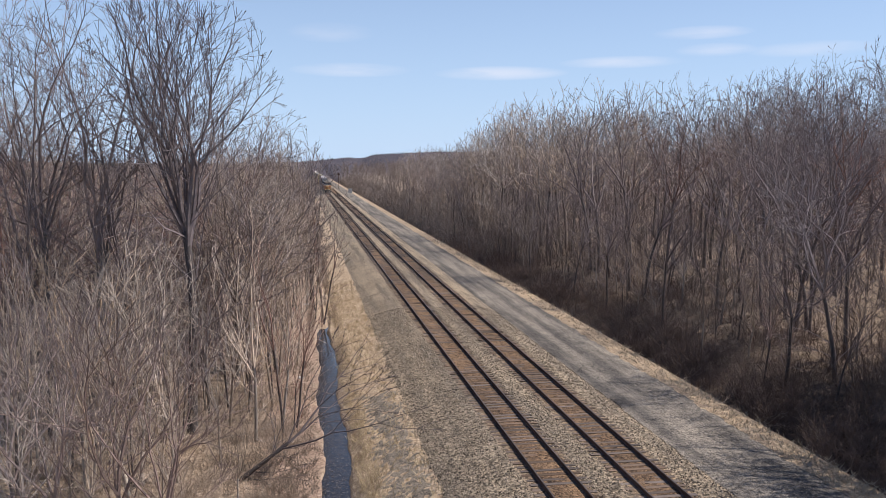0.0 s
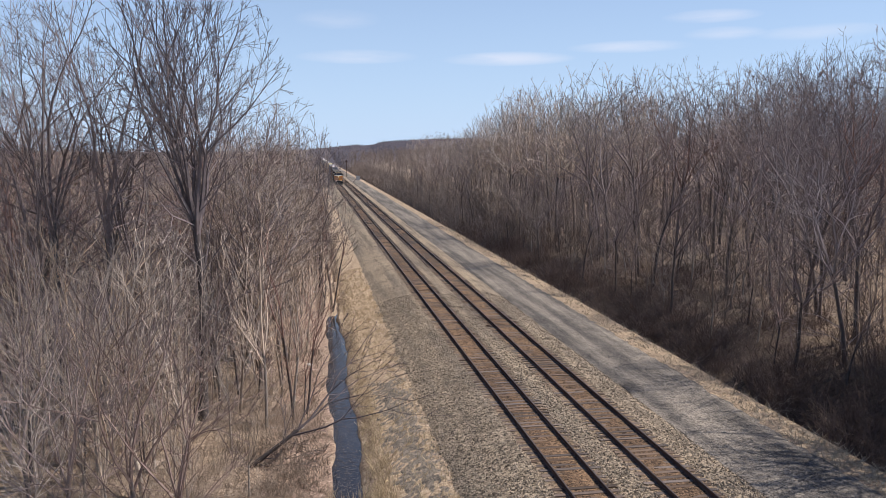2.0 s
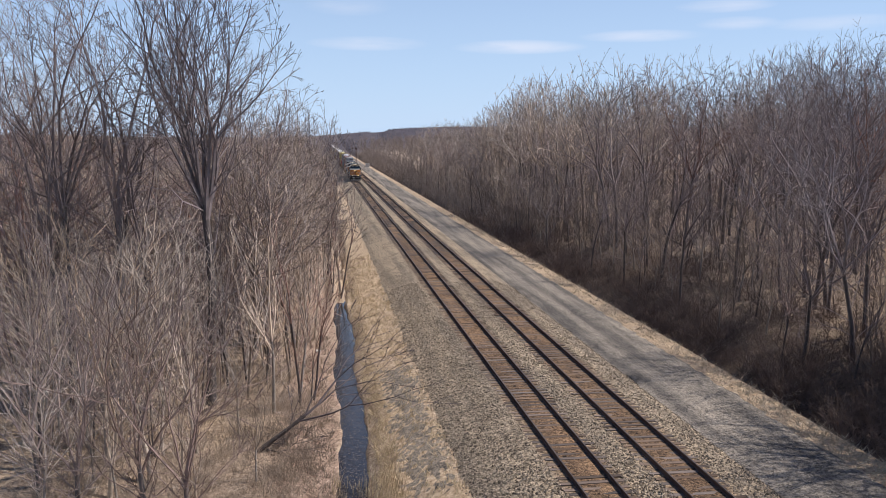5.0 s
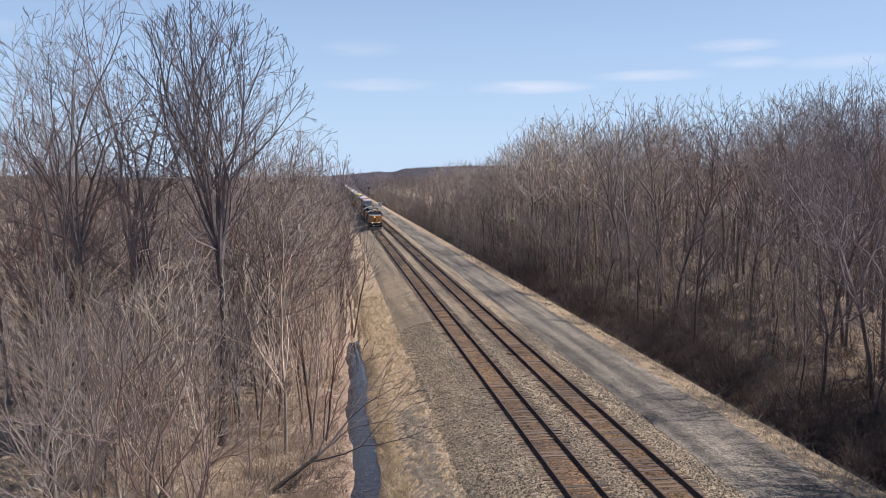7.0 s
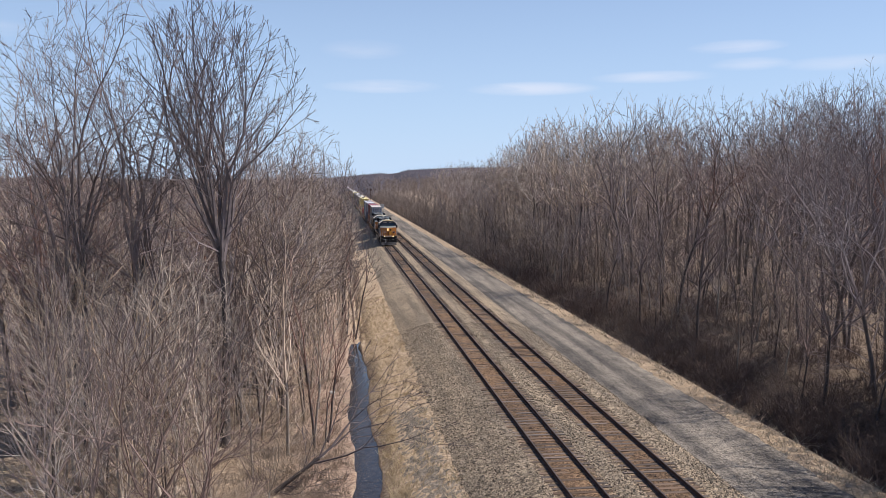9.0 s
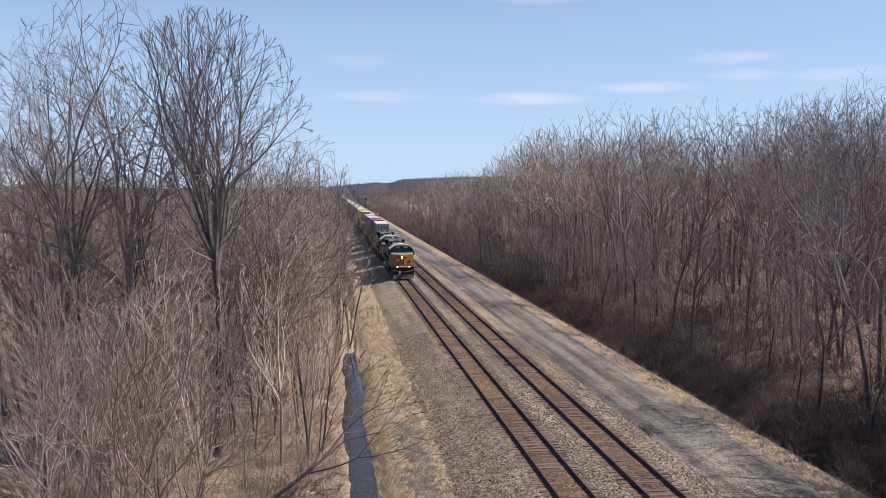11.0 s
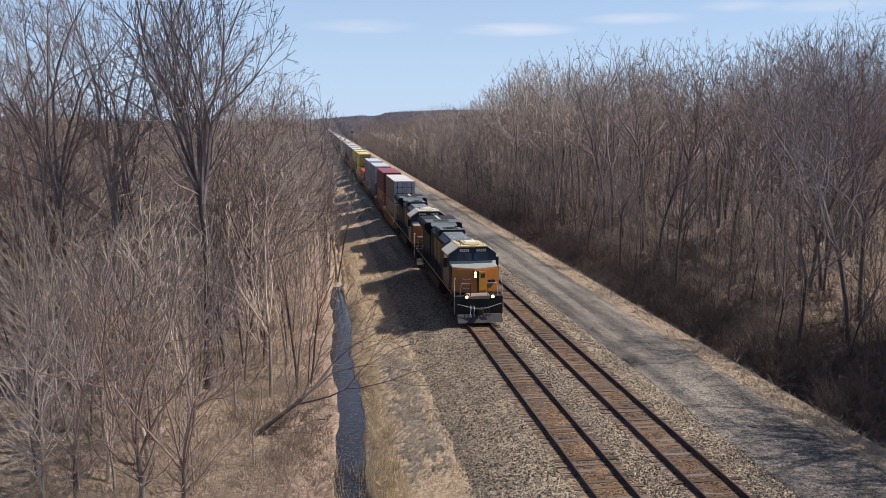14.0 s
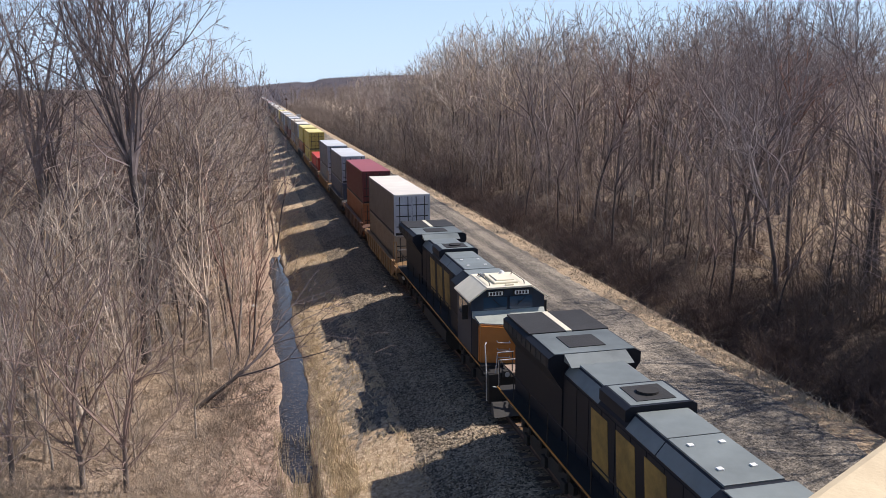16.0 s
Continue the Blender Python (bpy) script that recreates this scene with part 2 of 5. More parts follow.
def ground_material():
    """Leaf litter and dead grass: grey-brown, straw along the verges and in patches, darker brown from the right ditch
    into the woods.
    """
    m = bpy.data.materials.new("leaf_litter")
    m.use_nodes = True
    nt, lk = m.node_tree.nodes, m.node_tree.links
    b = nt["Principled BSDF"]
    b.inputs["Roughness"].default_value, b.inputs["Specular IOR Level"].default_value = 0.95, 0.15
    tc = nt.new("ShaderNodeTexCoord")

    def noise_node(scale, detail=6.0, rough=0.6):
        n = nt.new("ShaderNodeTexNoise")
        n.inputs["Scale"].default_value, n.inputs["Detail"].default_value, n.inputs["Roughness"].default_value = scale, detail, rough
        lk.new(tc.outputs["Object"], n.inputs["Vector"])
        return n

    def ramp(source, stops):
        r = nt.new("ShaderNodeValToRGB")
        el = r.color_ramp.elements
        el[0].position, el[0].color = stops[0][0], rgb(stops[0][1])
        el[1].position, el[1].color = stops[-1][0], rgb(stops[-1][1])
        for p, c in stops[1:-1]:
            el.new(p).color = rgb(c)
        lk.new(source, r.inputs[0])
        return r.outputs[0]

    def mix(fac, a, c):
        x = nt.new("ShaderNodeMix")
        x.data_type = "RGBA"
        lk.new(fac, x.inputs["Factor"])
        lk.new(a, x.inputs["A"])
        lk.new(c, x.inputs["B"])
        return x.outputs["Result"]

    fine, mid, wide = noise_node(5.5, 9, 0.75), noise_node(0.9, 5), noise_node(0.09, 4)
    litter = ramp(fine.outputs["Fac"], [(0.33, (0.075, 0.052, 0.039)), (0.5, (0.28, 0.21, 0.153)), (0.68, (0.55, 0.45, 0.34))])
    straw = ramp(fine.outputs["Fac"], [(0.33, (0.27, 0.18, 0.10)), (0.5, (0.56, 0.415, 0.25)), (0.68, (0.80, 0.65, 0.44))])
    dark_brown = ramp(fine.outputs["Fac"], [(0.3, (0.028, 0.021, 0.017)), (0.7, (0.115, 0.082, 0.062))])
    sx = nt.new("ShaderNodeSeparateXYZ")
    lk.new(tc.outputs["Object"], sx.inputs[0])
    wob = nt.new("ShaderNodeMath")
    wob.operation = "MULTIPLY_ADD"
    wob.inputs[1].default_value = 3.4
    lk.new(mid.outputs["Fac"], wob.inputs[0])
    lk.new(sx.outputs["X"], wob.inputs[2])
    # strips across the line (the wobble adds about 1.7 m)
    zone = nt.new("ShaderNodeMapRange")
    zone.inputs["From Min"].default_value, zone.inputs["From Max"].default_value = -10, 50
    lk.new(wob.outputs[0], zone.inputs["Value"])
    f = lambda x: (x + 11.7) / 60.0
    g = lambda v: (v, v, v)
    verge = ramp(zone.outputs[0], [(f(1.8), g(0.1)), (f(2.9), g(0.6)), (f(5.6), g(0.6)), (f(7), g(0.2)), (f(20.3), g(0.1)), (f(21.8), g(0.5)), (f(23.8), g(0.6)), (f(24.9), g(0.05)), (f(33), g(0.05)), (f(37), g(0.16)), (f(46), g(0.05))])
    # ditch: darker brown from the right ditch, fading out across the woods floor
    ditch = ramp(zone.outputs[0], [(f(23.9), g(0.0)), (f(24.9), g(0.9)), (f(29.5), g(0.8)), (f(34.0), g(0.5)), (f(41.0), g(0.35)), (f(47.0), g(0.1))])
    patch = ramp(wide.outputs["Fac"], [(0.45, g(0.0)), (0.62, g(0.5))])
    add = nt.new("ShaderNodeMath")
    add.operation = "MAXIMUM"
    lk.new(verge, add.inputs[0])
    lk.new(patch, add.inputs[1])
    mm = nt.new("ShaderNodeMath")
    mm.operation = "MULTIPLY"
    lk.new(add.outputs[0], mm.inputs[0])
    lk.new(ramp(mid.outputs["Fac"], [(0.3, g(0.35)), (0.55, g(1.0))]), mm.inputs[1])
    colour = mix(mm.outputs[0], litter, straw)
    colour = mix(ditch, colour, dark_brown)
    # red-brown fallen leaves along the water
    leaves = ramp(fine.outputs["Fac"], [(0.33, (0.14, 0.08, 0.058)), (0.5, (0.34, 0.23, 0.172)), (0.68, (0.58, 0.44, 0.345))])
    band = ramp(zone.outputs[0], [(f(-3.2), g(0.0)), (f(-1.6), g(0.6)), (f(0.5), g(0.6)), (f(1.2), g(0.0))])
    colour = mix(band, colour, leaves)
    # the far hills, all woods, in the purple-dark tone distance gives them
    woods_far = ramp(noise_node(0.05, 8, 0.7).outputs["Fac"], [(0.35, (0.055, 0.05, 0.06)), (0.65, (0.12, 0.10, 0.105))])
    away = nt.new("ShaderNodeMapRange")
    away.inputs["From Min"].default_value, away.inputs["From Max"].default_value = 600, 850
    lk.new(sx.outputs["Y"], away.inputs["Value"])
    colour = mix(away.outputs[0], colour, woods_far)
    lk.new(colour, b.inputs["Base Color"])
    bp = nt.new("ShaderNodeBump")
    bp.inputs["Strength"].default_value, bp.inputs["Distance"].default_value = 0.9, 0.12
    lk.new(fine.outputs["Fac"], bp.inputs["Height"])
    lk.new(bp.outputs[0], b.inputs["Normal"])
    return m


M_GROUND = ground_material()
M_WATER = bpy.data.materials.new("ditch_water")
M_WATER.use_nodes = True
wb = M_WATER.node_tree.nodes["Principled BSDF"]
wb.inputs["Base Color"].default_value = (0.03, 0.03, 0.032, 1)
wb.inputs["Roughness"].default_value, wb.inputs["IOR"].default_value = 0.06, 1.33
wb.inputs["Specular IOR Level"].default_value = 0.8
wtx = M_WATER.node_tree.nodes.new("ShaderNodeTexNoise")
wtx.inputs["Scale"].default_value = 3.0
wbp = M_WATER.node_tree.nodes.new("ShaderNodeBump")
wbp.inputs["Strength"].default_value, wbp.inputs["Distance"].default_value = 0.5, 0.03
# scum and sunken leaves in patches
wsc, wrp = M_WATER.node_tree.nodes.new("ShaderNodeTexNoise"), M_WATER.node_tree.nodes.new("ShaderNodeValToRGB")
wtc = M_WATER.node_tree.nodes.new("ShaderNodeTexCoord")
wsc.inputs["Scale"].default_value, wsc.inputs["Detail"].default_value = 7.0, 8.0
wrp.color_ramp.elements[0].position, wrp.color_ramp.elements[0].color = 0.48, (0.022, 0.021, 0.022, 1)
wrp.color_ramp.elements[1].position, wrp.color_ramp.elements[1].color = 0.72, (0.10, 0.08, 0.062, 1)
for a, c in ((wtc.outputs["Object"], wsc.inputs["Vector"]), (wtc.outputs["Object"], wtx.inputs["Vector"]), (wsc.outputs["Fac"], wrp.inputs[0]), (wrp.outputs[0], wb.inputs["Base Color"])):
    M_WATER.node_tree.links.new(a, c)
M_WATER.node_tree.links.new(wtx.outputs["Fac"], wbp.inputs["Height"])
M_WATER.node_tree.links.new(wbp.outputs[0], wb.inputs["Normal"])


# ---- mesh helpers ----
def mesh_from(name, verts, faces, mats, index=None, smooth=False):
    me = bpy.data.meshes.new(name)
    me.from_pydata(verts, [], faces)
    for m in mats:
        me.materials.append(m)
    if index is not None:
        me.polygons.foreach_set("material_index", index)
    if smooth:
        me.polygons.foreach_set("use_smooth", [True] * len(me.polygons))
    me.update()
    return me


def part(name, bm, mat, parent=None, label="", smooth=False):
    """Links a bmesh as one mesh object, under a thing or a part."""
    me = bpy.data.meshes.new(name)
    bm.to_mesh(me)
    bm.free()
    me.materials.append(mat)
    if smooth:
        me.polygons.foreach_set("use_smooth", [True] * len(me.polygons))
    ob = new(name, me)
    if parent:
        ob.parent = parent
    if label:
        tagged(ob, label)
    return ob


def shared(name, me, parent=None, m=None):
    ob = new(name, me)
    if parent:
        ob.parent = parent
    if m is not None:
        ob.matrix_basis = m
    return ob


def box(x0, x1, y0, y1, z0, z1, bevel=0.0, bm=None):
    """A box with its edges rounded by bevel metres, added to bm where one is given."""
    own = bmesh.new()
    r = bmesh.ops.create_cube(own, size=1.0)
    for v in r["verts"]:
        v.co = Vector(((x0 + x1) / 2 + v.co.x * (x1 - x0), (y0 + y1) / 2 + v.co.y * (y1 - y0), (z0 + z1) / 2 + v.co.z * (z1 - z0)))
    if bevel:
        bmesh.ops.bevel(own, geom=own.edges[:], offset=bevel, segments=2, affect="EDGES", profile=0.5)
    return join(bm, own)


def join(bm, own):
    if bm is None:
        return own
    tmp = bpy.data.meshes.new("tmp")
    own.to_mesh(tmp)
    own.free()
    bm.from_mesh(tmp)
    bpy.data.meshes.remove(tmp)
    return bm


def prism(profile, y0, y1, bm=None, axis="y"):
    """A closed outline of (x, z) drawn out from y0 to y1 (axis x: outline of (y, z) from x0 to x1)."""
    own = bmesh.new()
    put = {"y": lambda a, c, y: (a, y, c), "x": lambda a, c, x: (x, a, c), "z": lambda a, c, z: (a, c, z)}[axis]
    f = [own.verts.new(put(a, c, y0)) for a, c in profile]
    k = [own.verts.new(put(a, c, y1)) for a, c in profile]
    own.faces.new(f)
    own.faces.new(k[::-1])
    for i in range(len(f)):
        j = (i + 1) % len(f)
        own.faces.new((f[j], f[i], k[i], k[j]))
    bmesh.ops.recalc_face_normals(own, faces=own.faces[:])
    return join(bm, own)


def cyl(a, b, r, n=10, bm=None, r2=None):
    own = bmesh.new()
    a, b = Vector(a), Vector(b)
    q = (b - a).to_track_quat("Z", "Y").to_matrix().to_4x4()
    bmesh.ops.create_cone(own, cap_ends=True, segments=n, radius1=r, radius2=r if r2 is None else r2, depth=(b - a).length, matrix=Matrix.Translation((a + b) / 2) @ q)
    return join(bm, own)


def pipe(points, r, n=6, bm=None):
    own = bm
    for a, b in zip(points, points[1:]):
        own = cyl(a, b, r, n, own)
    return own


def empty(name, label, category, group="", m=None):
    ob = new(name)
    ob.empty_display_size = 0.3
    if m is not None:
        ob.matrix_basis = m
    return tagged(ob, label, category, group)


# ---- ground ----
def smooth_step(a, b, x):
    t = np.clip((x - a) / (b - a), 0, 1)
    return t * t * (3 - 2 * t)


def ground_z(x, y):
    """Height of the ground sheet: woods floor, ditch with water, verge, track bed, road, ditch, bank, woods."""
    x, y = np.asarray(x, float), np.asarray(y, float)
    xs = [-60, -14, -5, -0.2, 0.72, 1.05, 1.75, 2.05, 3.2, 5.4, 8.0, 16.0, 17.6, 22.4, 24.2, 25.2, 26.6, 28.2, 30.5, 33, 45, 70, 110, 200, 400]
    zs = [-1.2, -1.8, -1.9, -1.9, -1.97, -2.5, -2.5, -1.97, -1.4, -0.95, -0.75, -0.8, -0.72, -0.7, -0.95, -2.1, -2.5, -1.7, -0.5, 0.1, 1.0, 2.8, 5.5, 8, 12]
    bend = np.where((x > -1) & (x < 3), 0.16 * np.sin(y * 0.33) + 0.06 * np.sin(y * 1.25 + 1) + 0.025 * np.sin(y * 2.9) + 0.008 * (y - 45), 0.0)
    z = np.interp(x - bend * smooth_step(-1, 0.3, x) * smooth_step(3, 2.3, x), xs, zs)
    rough = 0.16 * np.sin(x * 0.9 + 1.3 * np.sin(y * 0.31)) * np.sin(y * 0.73 + 0.8 * np.sin(x * 0.5)) + 0.07 * np.sin(x * 2.3 + y * 1.1) * np.sin(y * 1.9 - x * 0.7)
    wild = np.where(x < 2, smooth_step(-0.3, -1.5, x), smooth_step(26.5, 29.0, x))
    wild = np.maximum(wild, 0.25 * ((x > 3.0) & (x < 5.4)))
    z = z + rough * wild * 1.3
    # the water's two ends, and the hills far off
    z = z + (smooth_step(32.5, 29.5, y) + smooth_step(66, 79, y)) * np.interp(x, [0.2, 0.9, 1.9, 2.6], [0, 0.6, 0.6, 0])
    far = smooth_step(700, 1500, y)
    hill = 18 + 4 * np.sin(x * 0.004 + 0.3) + 2.0 * np.sin(x * 0.011) + 1.0 * np.sin(x * 0.027 + 1)
    # a low knoll where the line goes out of sight, a notch, then the longer ridge
    hill = hill - 3.5 * smooth_step(150, 95, x * 1500 / np.maximum(y, 700)) - 4.0 * np.exp(-((x * 1500 / np.maximum(y, 700) - 103) / 12) ** 2)
    return z + far * hill


def build_ground():
    gx = np.unique(np.concatenate([np.linspace(-1500, -120, 24), np.linspace(-120, -16, 40), np.linspace(-16, 40, 130), np.linspace(-0.4, 3.2, 34), np.linspace(40, 130, 46), np.linspace(130, 2200, 30)]))
    gy = np.unique(np.concatenate([np.linspace(-150, 15, 12), np.linspace(15, 110, 150), np.linspace(110, 320, 80), np.linspace(320, 800, 40), np.linspace(800, 3600, 40)]))
    X, Y = np.meshgrid(gx, gy)
    Z = ground_z(X, Y)
    verts = np.stack([X.ravel(), Y.ravel(), Z.ravel()], 1).tolist()
    w = len(gx)
    faces = [(j * w + i, j * w + i + 1, (j + 1) * w + i + 1, (j + 1) * w + i) for j in range(len(gy) - 1) for i in range(w - 1)]
    ob = new("ground", mesh_from("ground", verts, faces, [M_GROUND], smooth=True))
    return tagged(ob, "leaf-littered woodland ground with straw verges and ditches", "ground", kind="structure")


build_ground()


def strip(name, profile, y_values, mat, label, category, wobble=0.0):
    """A long strip of (x, z) profile along the track."""
    rng = np.random.default_rng(5)
    verts, faces = [], []
    n = len(profile)
    for y in y_values:
        for i, (x, z) in enumerate(profile):
            edge = wobble if i in (0, n - 1) else 0.0
            verts.append((x + edge * float(rng.uniform(-1, 1)), float(y), z + (0.02 * float(rng.uniform(-1, 1)) if wobble else 0)))
    for j in range(len(y_values) - 1):
        for i in range(n - 1):
            faces.append((j * n + i, j * n + i + 1, (j + 1) * n + i + 1, (j + 1) * n + i))
    ob = new(name, mesh_from(name, verts, faces, [mat], smooth=True))
    return tagged(ob, label, category, kind="structure")


YS = np.concatenate([np.arange(-60, 15, 5), np.arange(15, 110, 0.7), np.arange(110, 320, 4), np.arange(320, 1500, 20)])
strip("ballast_bed", [(5.3, -1.05), (5.9, -0.84), (6.8, -0.62), (8.0, -0.26), (8.5, -0.2), (T1 - 0.5, -0.176), (T1 + 0.5, -0.176), (11.6, -0.2), (12.1, -0.24), (12.6, -0.2), (T2 - 0.5, -0.176), (T2 + 0.5, -0.176), (15.6, -0.2), (16.0, -0.26), (17.2, -0.6), (17.7, -0.85)],
      YS, M_BALLAST, "grey-tan crushed stone ballast under two tracks", "ballast", wobble=0.16)
strip("service_road", [(17.0, -0.74), (17.4, -0.62), (18.6, -0.58), (19.8, -0.6), (21.0, -0.57), (21.7, -0.62), (22.4, -0.85)], YS, M_ROAD, "grey packed-gravel service road beside the tracks", "road", wobble=0.45)
def worn_path():
    g = np.random.default_rng(3)
    ys, xs = np.arange(31, 51, 0.25), np.linspace(3.0, 5.6, 15)
    verts = []
    for yy in ys:
        for xx in xs:
            core = min(1.0, (xx - 3.0) / 0.9, (5.6 - xx) / 0.9, (yy - 31) / 3.0, (51 - yy) / 2.5)
            verts.append((float(xx), float(yy), float(ground_z(xx, yy)) - 0.05 + 0.09 * max(core, 0) ** 0.6 + float(g.uniform(-0.075, 0.055))))
    w = len(xs)
    faces = [(j * w + i, j * w + i + 1, (j + 1) * w + i + 1, (j + 1) * w + i) for j in range(len(ys) - 1) for i in range(w - 1)]
    tagged(new("worn_path", mesh_from("worn_path", verts, faces, [M_DIRT], smooth=True)), "dark worn gravel patch beside the ballast", "path", kind="structure")


worn_path()
water = new("water", mesh_from("water", [(0.2, 29, -2.02), (2.6, 29, -2.02), (2.7, 60, -2.02), (0.2, 60, -2.02), (0.3, 76, -2.02), (2.8, 76, -2.02)], [(0, 1, 2, 3), (3, 2, 5, 4)], [M_WATER]))
tagged(water, "narrow ditch of still water reflecting blue sky", "water", kind="structure")


# ---- rails and ties ----
def rail_profile(c):
    return [(c - 0.07, -0.17), (c + 0.07, -0.17), (c + 0.07, -0.155), (c + 0.012, -0.135), (c + 0.012, -0.045), (c + 0.036, -0.035), (c + 0.036, -0.006), (c + 0.028, 0.0),
            (c - 0.028, 0.0), (c - 0.036, -0.006), (c - 0.036, -0.035), (c - 0.012, -0.045), (c - 0.012, -0.135), (c - 0.07, -0.155)]


for tx in (T1, T2):
    track = empty("railway_track", "rust-brown steel rails spiked to weathered wooden ties", "railway track", "two parallel tracks")
    tagged(track, kind="structure")
    for c in (tx - 0.753, tx + 0.753):
        bm = prism(rail_profile(c), -60, 1500)
        part("rail", bm, M_RAIL, track)
        part("rail_head", box(c - 0.027, c + 0.027, -60, 1500, 0.0, 0.004), M_RAILTOP, track, "worn steel rail head")
    tie_me = []
    for k in range(4):
        bm = box(-1.3, 1.3, -0.115, 0.115, -0.3, -0.165, 0.012)
        rng = random.Random(k)
        for v in bm.verts:
            v.co += Vector((rng.uniform(-0.05, 0.05) if abs(v.co.x) > 1.2 else 0, rng.uniform(-0.008, 0.008), rng.uniform(-0.006, 0.006)))
        me = bpy.data.meshes.new("tie")
        bm.to_mesh(me)
        bm.free()
        me.materials.append(M_TIE)
        tie_me.append(me)
    rng = random.Random(int(tx))
    for k in range(148):
        shared("tie", tie_me[rng.randrange(4)], track, pose(tx + rng.uniform(-0.06, 0.06), 18.0 + 0.5 * k + rng.uniform(-0.03, 0.03), rng.uniform(-0.02, 0.012), 0, 0, rng.uniform(-1.2, 1.2)))
    verts, faces = [], []
    for k in range(640):
        y0 = 92.0 + 0.5 * k
        x0 = tx + rng.uniform(-0.06, 0.06)
        zt = -0.165 + rng.uniform(-0.02, 0.008)
        b0 = len(verts)
        verts += [(x0 - 1.3, y0 - 0.115, -0.3), (x0 + 1.3, y0 - 0.115, -0.3), (x0 + 1.3, y0 + 0.115, -0.3), (x0 - 1.3, y0 + 0.115, -0.3), (x0 - 1.3, y0 - 0.115, zt), (x0 + 1.3, y0 - 0.115, zt), (x0 + 1.3, y0 + 0.115, zt), (x0 - 1.3, y0 + 0.115, zt)]
        faces += [tuple(b0 + i for i in q) for q in ((4, 5, 6, 7), (0, 1, 5, 4), (1, 2, 6, 5), (2, 3, 7, 6), (3, 0, 4, 7))]
    far_ties = new("far_ties", mesh_from("far_ties", verts, faces, [M_TIE]))
    far_ties.parent = track
    tagged(far_ties, "weathered wooden ties", kind="stuff")


# ---- bridge under the camera ----
def build_bridge():
    u, v = Vector((0.875, 0.485, 0)).normalized(), None
    n = Vector((-u.y, u.x, 0))          # outward, over the track
    m = Matrix(((u.x, n.x, 0, 0.675), (u.y, n.y, 0, 0.802), (0, 0, 1, 0), (0, 0, 0, 1)))
    bridge = empty("road_bridge", "tan concrete road bridge with a low parapet over the tracks", "bridge", m=m)
    tagged(bridge, kind="structure")
    part("parapet", box(-16, 46, -0.28, -0.02, 11.3, 12.45, 0.02), M_CONCRETE, bridge)
    part("parapet_cap", box(-16, 46, -0.34, 0.0, 12.45, 12.55, 0.015), M_CONCRETE, bridge)
    part("deck", box(-16, 46, -9.5, -0.05, 10.6, 11.35, 0.02), M_CONCRETE, bridge)
    for x in (-14, 44):
        part("pier", box(x - 1.2, x + 1.2, -9, -0.6, -3.5, 10.6, 0.05), M_CONCRETE, bridge)


build_bridge()


# ---- trees ----
def tube(points, radii, sides, verts, faces, tip=True):
    """A tapered tube along points; the last ring closes to a point."""
    pts = [Vector(p) for p in points]
    rings = []
    for i, p in enumerate(pts):
        if i == len(pts) - 1 and tip:
            rings.append([len(verts)])
            verts.append(tuple(p))
            break
        d = (pts[min(i + 1, len(pts) - 1)] - pts[max(i - 1, 0)])
        if d.length < 1e-6:
            d = Vector((0, 0, 1))
        d.normalize()
        a = d.orthogonal().normalized()
        c = d.cross(a)
        ring = []
        for k in range(sides):
            t = 2 * math.pi * k / sides
            ring.append(len(verts))
            q = p + (a * math.cos(t) + c * math.sin(t)) * radii[i]
            verts.append((q.x, q.y, q.z))
        rings.append(ring)
    for r0, r1 in zip(rings, rings[1:]):
        if len(r1) == 1:
            faces += [(r0[k], r0[(k + 1) % sides], r1[0]) for k in range(sides)]
        else:
            faces += [(r0[k], r0[(k + 1) % sides], r1[(k + 1) % sides], r1[k]) for k in range(sides)]


def turned(d, angle, rng):
    """d bent by an angle in a random direction."""
    axis = d.orthogonal().normalized()
    axis.rotate(Matrix.Rotation(rng.uniform(0, 2 * math.pi), 3, d))
    q = d.copy()
    q.rotate(Matrix.Rotation(angle, 3, axis))
    return q.normalized()


